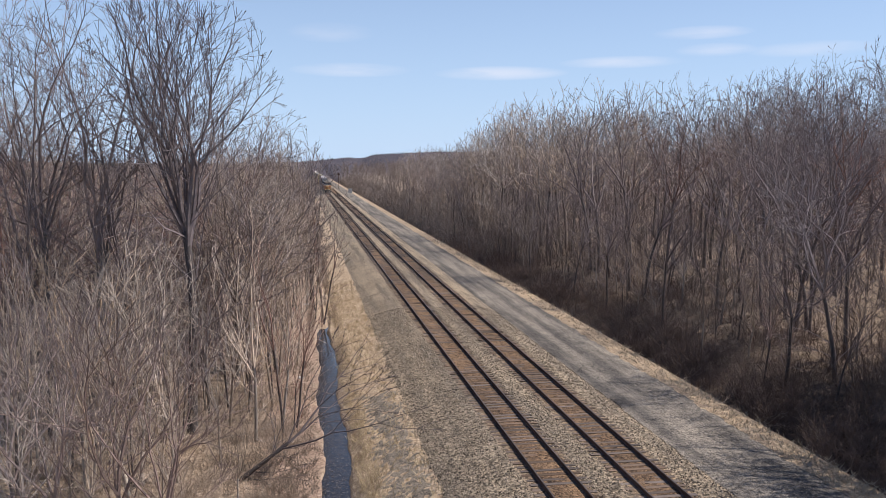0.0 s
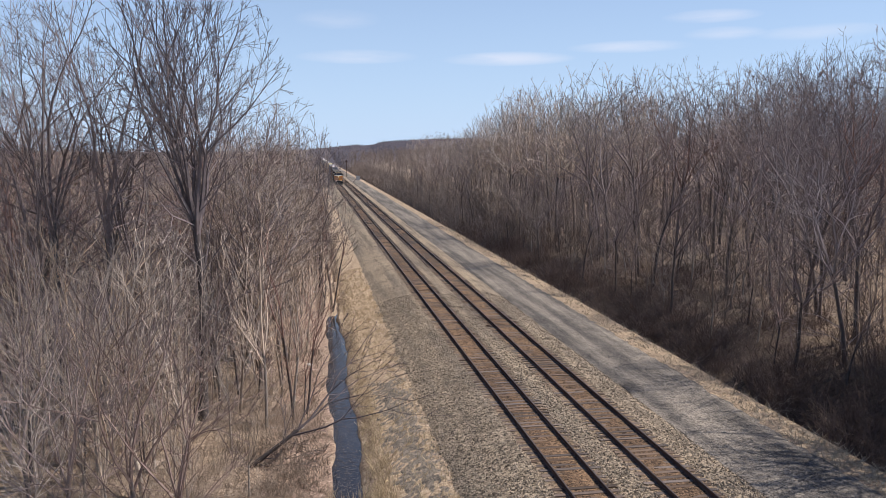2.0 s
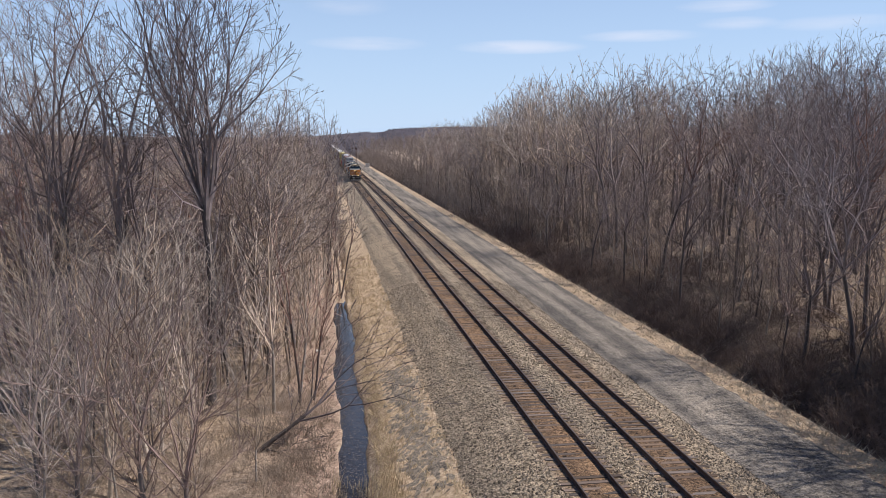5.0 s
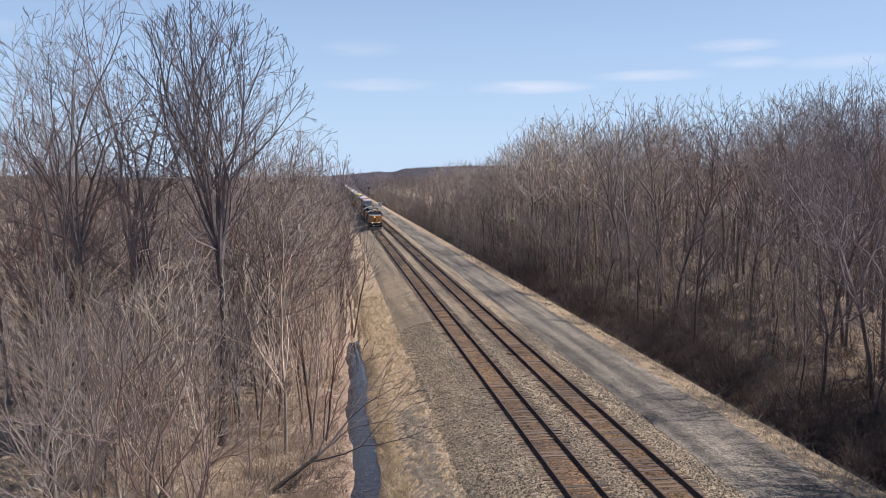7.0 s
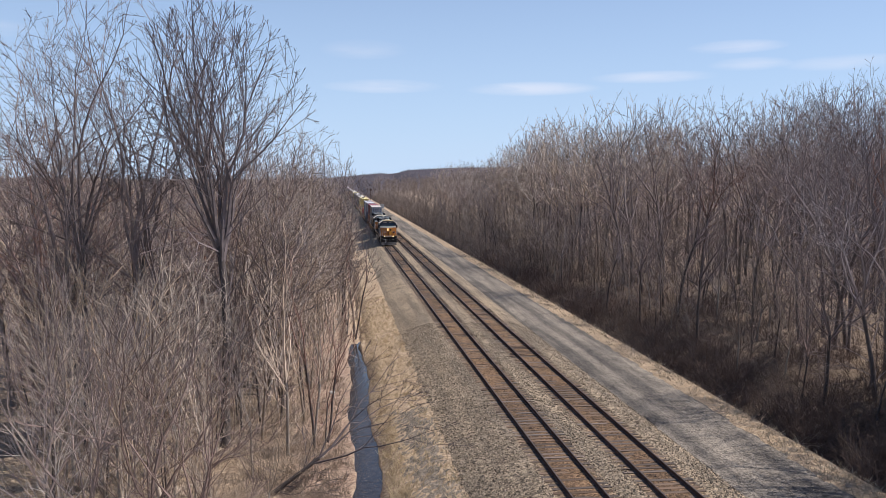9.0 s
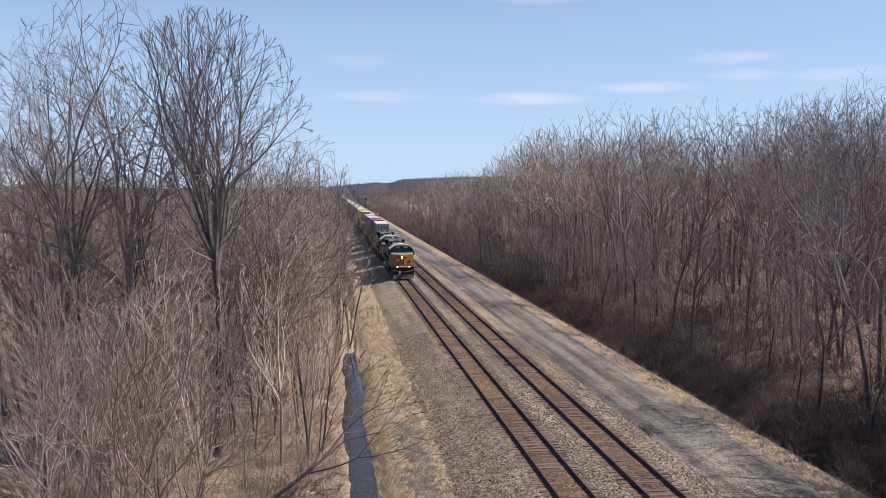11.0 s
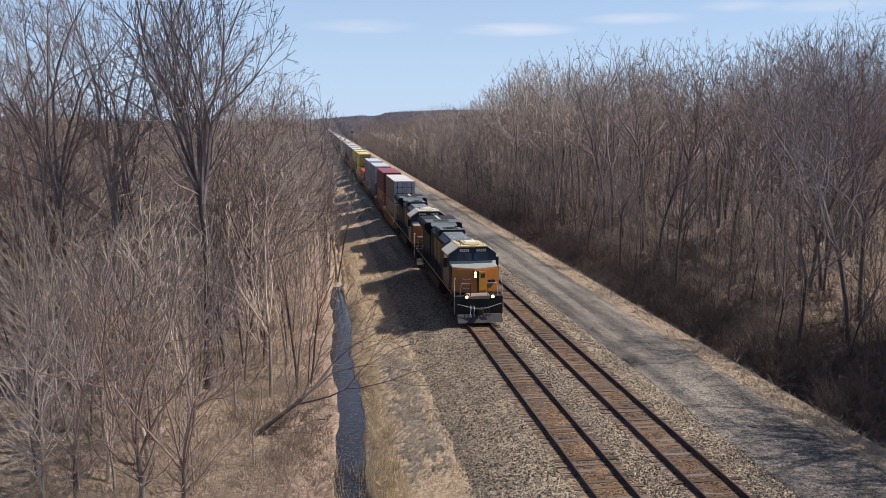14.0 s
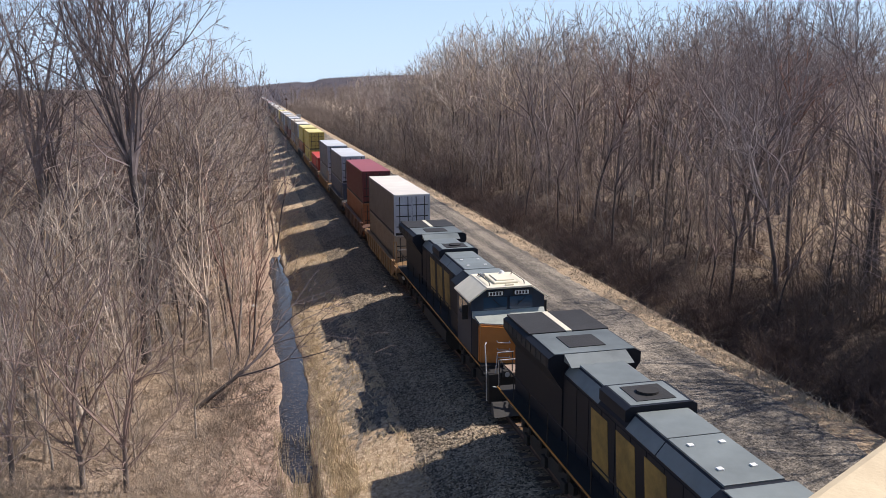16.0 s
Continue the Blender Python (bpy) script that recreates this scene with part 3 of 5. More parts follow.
def grow(spec, seed):
    """A bare tree: (trunk verts, faces), (crown verts, faces)."""
    rng = random.Random(seed)
    trunk, crown = ([], []), ([], [])
    top = len(spec["kids"])

    def branch(p, d, length, r, level):
        steps = spec["steps"][level]
        pts, rad = [p.copy()], [r]
        q, dd = p.copy(), d.copy()
        for i in range(steps):
            dd = turned(dd, rng.uniform(0, spec["wander"][min(level, len(spec["wander"]) - 1)]), rng)
            dd = (dd + Vector((0, 0, spec["lift"][min(level, len(spec["lift"]) - 1)] / steps))).normalized()
            q = q + dd * (length / steps)
            pts.append(q.copy())
            rad.append(max(r * (1 - 0.85 * (i + 1) / steps), spec["thin"]))
        tube(pts, rad, 5 if level == 0 else 3, *(trunk if level == 0 else crown))
        if level >= top:
            return
        lo, hi = spec["kids"][level]
        first = spec["first"][min(level, len(spec["first"]) - 1)]
        for _ in range(rng.randint(lo, hi)):
            t = first + (1 - first) * rng.random() ** 0.8
            s = min(t * steps, steps - 1e-3)
            i = int(s)
            at = pts[i].lerp(pts[i + 1], s - i)
            here = rad[i] + (rad[i + 1] - rad[i]) * (s - i)
            along = (pts[i + 1] - pts[i]).normalized()
            ang = radians(rng.uniform(*spec["angle"][min(level, len(spec["angle"]) - 1)]))
            size = length * rng.uniform(*spec["ratio"][min(level, len(spec["ratio"]) - 1)]) * (1.15 - 0.6 * t)
            branch(at, turned(along, ang, rng), size, max(min(here * 0.62, 0.035 * size), spec["thin"]), level + 1)

    for s in range(spec.get("stems", 1)):
        a = rng.uniform(0, 2 * math.pi)
        off = spec.get("spread", 0) * rng.random()
        lean = radians(rng.uniform(*spec.get("lean", (0, 4))))
        d = Vector((math.sin(lean) * math.cos(a), math.sin(lean) * math.sin(a), math.cos(lean)))
        h = spec["height"] * (1 if s == 0 else rng.uniform(0.55, 0.95))
        branch(Vector((off * math.cos(a), off * math.sin(a), -0.3)), d, h, spec["r"] * (1 if s == 0 else rng.uniform(0.5, 0.9)), 0)
    return trunk, crown


def fork_tree(spec, seed):
    """A bare tree whose stems fork again and again into a rounded crown: [(stem verts, faces)], (crown verts, faces)."""
    rng = random.Random(seed)
    trunks, crown = [], ([], [])
    top = spec["levels"]

    def path(p, d, length, steps, wander, lift):
        pts, dd = [p.copy()], d.copy()
        for _ in range(steps):
            dd = turned(dd, rng.uniform(0, wander), rng)
            dd = (dd + Vector((0, 0, lift / steps))).normalized()
            pts.append(pts[-1] + dd * (length / steps))
        return pts, dd

    def limb(p, d, length, r, level, foot, high):
        wide, mid = spec["wide"] * high, spec["mid"] * high

        def outside(q):
            return ((q.x - foot.x) ** 2 + (q.y - foot.y) ** 2) / wide ** 2 + ((q.z - mid) / (high - mid)) ** 2 * (q.z > mid)

        e = outside(p + d * length)
        if e > 1:
            length *= max(0.3, 1 - 1.1 * (e - 1))
        if level >= top - 1:
            length *= 0.72
        steps = 3 if level < 2 else 2 if level < top - 1 else 1
        pts, dd = path(p, d, length, steps, spec["wander"], spec["lift"])
        r_end = max(r * 0.66, spec["thin"])
        tube(pts, [r + (r_end - r) * k / steps for k in range(steps + 1)], 4 if level < 2 else 3, *crown, tip=level >= top)
        if level >= top or (level > 1 and outside(pts[-1]) > 1.2):
            return
        for _ in range(rng.randint(*spec["side"])):
            k = rng.randrange(steps)
            at = pts[k].lerp(pts[k + 1], rng.random())
            limb(at, turned(dd, radians(rng.uniform(28, 62)), rng), length * rng.uniform(0.35, 0.6), max(r_end * 0.5, spec["thin"]), min(level + 2, top), foot, high)
        turn = rng.uniform(0, 6.283)
        count = 3 if rng.random() < 0.35 else 2
        for k in range(count):
            ang = radians(rng.uniform(5, 18) if k == 0 else rng.uniform(*spec["split"]))
            axis = dd.orthogonal().normalized()
            axis.rotate(Matrix.Rotation(turn + 6.283 * k / count + rng.uniform(-0.5, 0.5), 3, dd))
            q = dd.copy()
            q.rotate(Matrix.Rotation(ang, 3, axis))
            limb(pts[-1], q, length * rng.uniform(*spec["ratio"]), max(r_end * (0.9 if k == 0 else 0.68), spec["thin"]), level + 1, foot, high)

    for s in range(spec.get("stems", 1)):
        a, off = rng.uniform(0, 6.283), spec.get("spread", 0) * rng.random() ** 0.5
        lean = radians(rng.uniform(*spec.get("lean", (0, 4))))
        high = spec["height"] * (1 if s == 0 else rng.uniform(0.55, 0.95))
        r = spec["r"] * (1 if s == 0 else rng.uniform(0.55, 0.9))
        foot = Vector((off * math.cos(a), off * math.sin(a), -0.3))
        d = Vector((math.sin(lean) * math.cos(a), math.sin(lean) * math.sin(a), math.cos(lean)))
        pts, dd = path(foot, d, high * rng.uniform(*spec["fork"]), 5, spec["wander"] * 0.4, 0.06)
        trunks.append(([], []))
        tube(pts, [r * (1.25, 1.0, 0.93, 0.86, 0.8, 0.74)[k] for k in range(6)], 6, *trunks[-1], tip=False)
        for _ in range(rng.randint(*spec["whips"])):
            k = rng.randrange(1, 5)
            limb(pts[k].lerp(pts[k + 1], rng.random()), turned(dd, radians(rng.uniform(35, 70)), rng), high * spec["limb"] * rng.uniform(0.35, 0.7), max(r * 0.22, spec["thin"]), max(top - spec["bushy"], 1), foot, high)
        n, turn = rng.randint(*spec["limbs"]), rng.uniform(0, 6.283)
        for k in range(n):
            ang = radians(rng.uniform(0, 10) if k == 0 else rng.uniform(*spec["open"]))
            aa = turn + 6.283 * k / max(n - 1, 1) + rng.uniform(-0.4, 0.4)
            q = (dd + Vector((math.cos(aa), math.sin(aa), 0)) * math.tan(ang)).normalized()
            at = pts[-1] if k < 2 else pts[4].lerp(pts[5], rng.random())
            limb(at, q, high * spec["limb"] * rng.uniform(0.85, 1.15), r * (0.62 if k == 0 else rng.uniform(0.38, 0.52)), 0, foot, high)
    return trunks, crown


SPREADING = dict(height=23.5, r=0.26, fork=(0.47, 0.49), limbs=(11, 12), wide=0.205, mid=0.74, limb=0.195, ratio=(0.68, 0.88), open=(8, 34), split=(16, 40), levels=6, side=(1, 3), whips=(7, 9), bushy=4, wander=0.2, lift=0.05, thin=0.0112)
SLENDER = dict(height=25.0, r=0.18, fork=(0.36, 0.46), limbs=(4, 5), wide=0.16, mid=0.74, limb=0.215, ratio=(0.68, 0.88), open=(10, 28), split=(20, 48), levels=5, side=(2, 4), whips=(9, 12), bushy=3, wander=0.26, lift=0.08, thin=0.011)
FOREST = dict(height=18.2, r=0.155, fork=(0.32, 0.46), limbs=(5, 7), wide=0.24, mid=0.66, limb=0.215, ratio=(0.68, 0.88), open=(16, 52), split=(24, 58), levels=5, side=(1, 2), whips=(6, 9), bushy=3, wander=0.34, lift=0.02, thin=0.011)
SAPLING = dict(height=10.5, r=0.068, stems=3, spread=0.9, lean=(2, 12), fork=(0.34, 0.55), limbs=(3, 4), wide=0.18, mid=0.62, limb=0.2, ratio=(0.66, 0.84), open=(10, 30), split=(18, 46), levels=3, side=(1, 2), whips=(4, 7), bushy=2, wander=0.24, lift=0.14, thin=0.0105)
YOUNG = dict(height=10.0, r=0.082, fork=(0.24, 0.38), limbs=(4, 5), wide=0.36, mid=0.6, limb=0.24, ratio=(0.66, 0.88), open=(12, 38), split=(20, 48), levels=4, side=(1, 2), whips=(5, 7), bushy=3, wander=0.26, lift=0.12, thin=0.0105)
SHRUB = dict(height=2.6, r=0.02, steps=(3, 1, 1), stems=12, spread=0.9, lean=(8, 55), kids=[(5, 7), (1, 3)], first=[0.1, 0.1], angle=[(20, 65), (25, 70)],
             ratio=[(0.35, 0.65), (0.4, 0.75)], wander=[0.25, 0.3], lift=[-0.1, 0.1], thin=0.011)


def tree_kind(spec, seed, bark, twig):
    stems, (cv, cf) = fork_tree(spec, seed)
    return [mesh_from("trunk", tv, tf, [bark], smooth=True) for tv, tf in stems], mesh_from("crown", cv, cf, [twig])


def plant(name, meshes, x, y, turn, size, label, category, group, tall=1.0, lean=(0, 0)):
    z = float(ground_z(x, y))
    ob = new(name)
    ob.empty_display_size = 0.2
    ob.matrix_basis = pose(x, y, z, lean[0], lean[1], turn) @ Matrix.Diagonal((size, size, size * tall, 1))
    tagged(ob, label, category, group)
    for me in meshes[0]:
        shared("trunk", me, ob)
    shared("crown", meshes[1], ob)
    return ob


def scatter_brush(name, spots, label, mat):
    """Brush that nobody could count: shrubs of bare stems joined into one mesh."""
    rng = random.Random(len(spots))
    kinds = []
    for k in range(4):
        (tv, tf), (cv, cf) = grow(SHRUB, 80 + k)
        n = len(tv)
        kinds.append((np.array(tv + cv), tf + [tuple(i + n for i in f) for f in cf]))
    verts, faces, base = [], [], 0
    for x, y, size in spots:
        kv, kf = kinds[rng.randrange(4)]
        a = rng.uniform(0, 6.283)
        c, s = math.cos(a) * size, math.sin(a) * size
        v = np.stack([kv[:, 0] * c - kv[:, 1] * s + x, kv[:, 0] * s + kv[:, 1] * c + y, kv[:, 2] * size + float(ground_z(x, y))], 1)
        verts += v.tolist()
        faces += [tuple(i + base for i in f) for f in kf]
        base += len(kv)
    ob = new(name, mesh_from(name, verts, faces, [mat]))
    return tagged(ob, label, "brush", kind="stuff")


def spaced(count, pick, gap, seed):
    """Random places with room between them."""
    rng = random.Random(seed)
    cells, found = {}, []
    for _ in range(count * 60):
        if len(found) >= count:
            break
        p = pick(rng)
        if p is None:
            continue
        x, y = p
        i, j = int(x // 3), int(y // 3)
        near = [q for a in (-1, 0, 1) for b in (-1, 0, 1) for q in cells.get((i + a, j + b), ())]
        if any((x - q[0]) ** 2 + (y - q[1]) ** 2 < gap * gap for q in near):
            continue
        cells.setdefault((i, j), []).append((x, y))
        found.append((x, y))
    return found


def woods():
    rng = random.Random(11)
    spreading = tree_kind(SPREADING, 3, M_BARK_DARK, M_TWIG_SLATE)
    slender = [tree_kind(SLENDER, 20 + k, M_BARK, M_TWIG_MID) for k in range(4)]
    forest = [tree_kind(FOREST, 40 + k, M_BARK, (M_TWIG, M_TWIG_MID, M_TWIG, M_TWIG_RED, M_TWIG, M_TWIG_MID)[k]) for k in range(6)]
    forest_far = [tree_kind(dict(FOREST, levels=4, bushy=2, thin=0.02), 140 + k, M_BARK, M_TWIG if k == 1 else M_TWIG_TAN) for k in range(3)]
    sapling = [tree_kind(SAPLING, 60 + k, M_BARK_DARK if k != 2 else M_BARK_TAN, (M_TWIG, M_TWIG_RED, M_TWIG_TAN, M_TWIG_MID)[k]) for k in range(4)]
    young = [tree_kind(YOUNG, 90 + k, M_BARK_TAN, M_TWIG_TAN) for k in range(3)]
    tan_tree = tree_kind(FOREST, 47, M_BARK, M_TWIG_TAN)
    # the tall trees over the thicket
    plant("tall_tree", spreading, -6.2, 46, 40, 1.0, "tall bare tree with a broad rounded crown", "tree", "tall bare trees")
    for x, y, k, s in ((-13.4, 46, 0, 1.0), (-11.2, 47.5, 1, 1.04), (-15.8, 49, 2, 0.93), (-9.6, 50, 3, 0.9), (-18, 54, 0, 0.84), (-5.2, 62, 1, 0.84), (-9, 66, 3, 0.86), (-21.5, 62, 2, 0.8), (-14.4, 48, 3, 0.94), (-12.4, 50.5, 2, 0.96), (-16.8, 52, 1, 0.85)):
        plant("slender_tree", slender[k], x, y, rng.uniform(0, 360), s, "tall thin bare tree with upright grey limbs", "tree", "tall bare trees")
    for x, y in spaced(34, lambda r: (lambda y: (r.uniform(-0.335 * y, -3.0), y))(r.uniform(50, 84)), 2.6, 33):
        plant("bare_tree", rng.choice((forest[0], tan_tree, forest[3], tan_tree)), x, y, rng.uniform(0, 360), rng.uniform(0.78, 0.9) * (1.12 if x / y < -0.25 else 1.0), "bare grey-brown tree over the thicket", "tree", "line-side woods")
    for x, y, k in ((-17.0, 51, 3), (-18.6, 55, 0), (-20.8, 56, 4), (-24, 59, 3), (-20.4, 61, 2), (-23, 66, 4), (-3.4, 54, 0), (-4.6, 57.5, 4), (-2.6, 60, 2), (-5.8, 60, 3)):
        plant("bare_tree", tan_tree if k == 4 else forest[k], x, y, rng.uniform(0, 360), rng.uniform(1.0, 1.12) if x < -10 else rng.uniform(1.02, 1.1), "bare red-brown tree over the thicket", "tree", "line-side woods")
    for x, y in spaced(16, lambda r: (lambda y: (r.uniform(-0.09 * y, -2.0), y))(r.uniform(55, 100)), 2.3, 31):
        plant("bare_tree", rng.choice((tan_tree, forest[0])), x, y, rng.uniform(0, 360), rng.uniform(0.9, 1.02), "bare grey-brown woodland tree", "tree", "line-side woods")
    # young trees at the thicket's near edge, one leaning over the water
    for x, y, k, s in ((-9.7, 40.6, 0, 1.0), (-7.5, 38.9, 1, 1.05), (-13.4, 43.5, 2, 1.1), (-4.3, 41.5, 2, 0.8), (-11.8, 39.5, 1, 0.8), (-9.9, 36.2, 2, 0.85), (-6.2, 36.0, 0, 0.75), (-8.4, 33.6, 1, 0.7), (-5.2, 33.2, 2, 0.6), (-3.0, 35.5, 1, 0.55), (-10.6, 32.0, 0, 0.7)):
        plant("young_tree", young[k], x, y, rng.uniform(0, 360), s, "young bare tree with pale tan bark", "tree", "young trees at the thicket edge", tall=1.1)
    stout = [tree_kind(dict(YOUNG, r=0.12), 120 + k, M_BARK_TAN, M_TWIG_TAN) for k in range(3)]
    for x, y, s, k in ((-9.7, 38.0, 1.1, 0), (-7.6, 36.5, 1.0, 1), (-11.4, 41.0, 1.15, 2), (-8.9, 34.6, 0.9, 2)):
        plant("young_tree", stout[k], x, y, 70 * k + 25, s, "stout young bare tree with pale tan bark", "tree", "young trees at the thicket edge", tall=1.1)
    dark = [tree_kind(dict(YOUNG, r=0.10, fork=(0.16, 0.24)), 130 + k, M_BARK, M_TWIG) for k in range(2)]
    for x, y, s, k in ((-6.9, 31.6, 1.2, 0), (-5.3, 31.2, 1.08, 1), (-9.6, 32.6, 1.15, 1), (-11.6, 34.5, 1.1, 0)):
        plant("young_tree", dark[k], x, y, 100 * k + 40 * s, s, "young bare tree with grey forking stems", "tree", "young trees at the thicket edge", tall=1.1)
    plant("leaning_tree", tree_kind(dict(YOUNG, r=0.115, fork=(0.3, 0.32), wide=0.6, mid=0.8), 111, M_BARK_DARK, M_TWIG_DARK), -3.2, 39.0, 0, 1.0, "bare tree leaning low over the water", "tree", "young trees at the thicket edge", lean=(-8, 54))

    def in_thicket(r):
        y = 38.5 + 95 * r.random() ** 1.45
        x = r.uniform(max(-0.335 * y - 0.5, -34), -0.4 if y < 62 else min(-0.4 + (y - 62) * 0.15, 2.2))
        return None if (y < 43 and x > -5.5) else (x, y)
    mixed = sapling + [tree_kind(YOUNG, 100 + k, M_BARK_DARK if k % 2 else M_BARK_TAN, (M_TWIG_TAN, M_TWIG, M_TWIG_TAN, M_TWIG_MID)[k]) for k in range(4)] * 2
    for x, y in spaced(215, in_thicket, 1.3, 5):
        plant("sapling", rng.choice(mixed), x, y, rng.uniform(0, 360), rng.uniform(0.7, 1.1) * (1 + 0.35 * float(smooth_step(55, 95, y))), "bare tan-grey sapling with arching limbs", "tree", "sapling thicket", tall=rng.uniform(0.95, 1.2))

    # belt along the left of the line, farther on
    for k in range(70):
        y = 75 + 420 * rng.random() ** 1.5
        plant("bare_tree", rng.choice(forest if y < 100 else forest_far), rng.uniform(-22, -1.0), y, rng.uniform(0, 360), rng.uniform(0.76, 0.95), "bare grey-brown woodland tree", "tree", "line-side woods")

    # woods to the right: tall trees behind, younger ones at the edge
    def in_woods(r):
        y = 40 + 260 * r.random() ** 1.2
        x = 34 + 62 * r.random() ** 1.25
        if x > 0.62 * y + 16 or (x < 46 and 44 < y < 88 and r.random() < 0.72):
            return None
        return (x, y)
    for x, y in spaced(265, in_woods, 2.2, 6):
        size = rng.uniform(1.0, 1.18) * (1 + 0.14 * float(smooth_step(60, 95, y))) * (0.74 + 0.26 * float(smooth_step(0.18, 0.225, x / y)))
        plant("bare_tree", rng.choice(forest if y < 105 else forest_far), x, y, rng.uniform(0, 360), size, "bare grey-brown woodland tree", "tree", "hillside woods", tall=rng.uniform(0.97, 1.06))
    for x, y in spaced(120, lambda r: (r.uniform(29.0, 38), 42 + 210 * r.random() ** 1.4), 2.0, 7):
        plant("edge_tree", rng.choice(mixed[-4:] + forest[:2] + young), x, y, rng.uniform(0, 360), rng.uniform(0.75, 1.05) if x > 31 else rng.uniform(0.6, 0.85), "young bare tree at the edge of the woods", "tree", "edge of the woods")
    # trees out of view to the right, added so shadows cross the road
    for x, y in spaced(42, lambda r: (lambda x: (x, r.uniform(24, x * 1.06)))(r.uniform(30, 41)), 2.2, 17):
        plant("edge_tree", rng.choice(forest), x, y, rng.uniform(0, 360), rng.uniform(0.85, 1.05), "young bare tree at the edge of the woods", "tree", "edge of the woods")
    # broken pale branches lying in the ditch
    for x, y, a in ((25.3, 43.6, 20), (25.8, 47.5, 140), (26.4, 55, 70), (27.5, 38.5, 200)):
        plant("fallen_branch", young[2], x, y, a, 0.3, "broken pale dead branch lying in the ditch", "branch", "fallen branches", lean=(70, 10))
    r = random.Random(9)
    scatter_brush("bank_brush", [(r.choice((r.uniform(26.0, 29), r.uniform(27, 35), r.uniform(28, 44))), 27 + 130 * r.random() ** 1.8, r.uniform(0.55, 1.25)) for k in range(640)], "tangled bare red-brown brush on the ditch bank", M_BRUSH)
    scatter_brush("thicket_brush", [(lambda y: (r.uniform(-0.36 * y, -1.2), y, r.uniform(0.35, 0.8)))(28.5 + 60 * r.random() ** 1.5) for k in range(190)] + [(r.uniform(-7, -0.3), r.uniform(33, 54), r.uniform(0.3, 0.6)) for k in range(70)], "low tangle of dead stems under the saplings", M_DEAD)


woods()


def far_trees(name, count, where, seed, mat, label, tall, limbs=(12, 16), twigs=2, open_ground=False):
    """Far woods: many small bare trees of a stem and a fan of limbs, in one mesh."""
    rng = random.Random(seed)
    verts, faces = [], []
    for _ in range(count):
        x, y = where(rng)
        if open_ground and 30 < x < 46 and 44 < y < 90 and rng.random() < 0.85:
            continue
        z = float(ground_z(x, y)) - 0.3
        h = rng.uniform(*tall)
        w = max(0.03, y * 0.00016)
        top = Vector((x + rng.uniform(-.16, .16) * h, y + rng.uniform(-.1, .1) * h, z + h))
        tube([(x, y, z), top], [w * 1.6, 0], 3, verts, faces)
        for k in range(rng.randint(*limbs)):
            t = rng.uniform(0.1, 0.95)
            a = rng.uniform(0, 6.283)
            l = h * rng.uniform(0.2, 0.4) * (1.15 - 0.6 * t)
            p = Vector((x, y, z)).lerp(top, t)
            q = p + Vector((math.cos(a) * l * 0.75, math.sin(a) * l * 0.75, l * 0.6))
            tube([p, q], [w, 0], 3, verts, faces)
            for j in range(twigs):
                b = p.lerp(q, rng.uniform(0.3, 0.9))
                tube([b, b + Vector((rng.uniform(-1, 1), rng.uniform(-1, 1), rng.uniform(0.2, 1.2))) * l * 0.45], [w * 0.8, 0], 3, verts, faces)
    ob = new(name, mesh_from(name, verts, faces, [mat]))
    return tagged(ob, label, "woods", kind="stuff")


M_FAR = material("far_twigs", (0.20, 0.16, 0.13), (0.42, 0.335, 0.27), scale=0.12, rough=1.0, bump=0, large=0.5)
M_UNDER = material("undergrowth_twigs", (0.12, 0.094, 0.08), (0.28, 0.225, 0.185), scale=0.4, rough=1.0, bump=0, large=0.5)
# hill twigs in a bluish-dark tone that stands in for distance haze
M_HILL_HAZED = material("hill_twigs_hazed", (0.09, 0.085, 0.10), (0.16, 0.145, 0.15), scale=0.02, rough=1.0, bump=0, large=0.5)
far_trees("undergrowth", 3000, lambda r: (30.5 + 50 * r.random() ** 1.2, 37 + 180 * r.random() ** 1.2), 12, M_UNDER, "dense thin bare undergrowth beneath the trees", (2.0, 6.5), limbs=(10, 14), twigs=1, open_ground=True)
far_trees("far_brush", 1500, lambda r: (25.6 + 9 * r.random(), 120 + 480 * r.random() ** 1.2), 13, M_FAR, "bare brush along the far bank of the line", (2.0, 6.5), limbs=(8, 11), twigs=1)
far_trees("far_woods", 1000, lambda r: (lambda y: (r.uniform(30, 34 + 0.22 * y), y))(190 + 700 * r.random() ** 1.4), 1, M_FAR, "distant belt of bare woods beside the line", (8, 12.5))
far_trees("back_woods", 900, lambda r: (lambda y: (r.uniform(60, 66 + 0.7 * y), y))(46 + 320 * r.random()), 2, M_FAR, "deep bare woods on the rising ground", (15, 20))
far_trees("left_woods", 900, lambda r: (lambda y: (r.uniform((-0.33 if y < 190 else -0.44) * y - 4, min(-0.1 * y + 8, 0.5)), y))(90 + 600 * r.random() ** 1.3), 3, M_FAR, "distant bare woods beyond the thicket", (11, 16))
far_trees("hill_woods", 4500, lambda r: (lambda y: (r.uniform(-0.4 * y, 0.7 * y), y))(950 + 800 * r.random()), 4, M_HILL_HAZED, "bare woods on the far low hills", (1.6, 3.2), limbs=(4, 6), twigs=0)


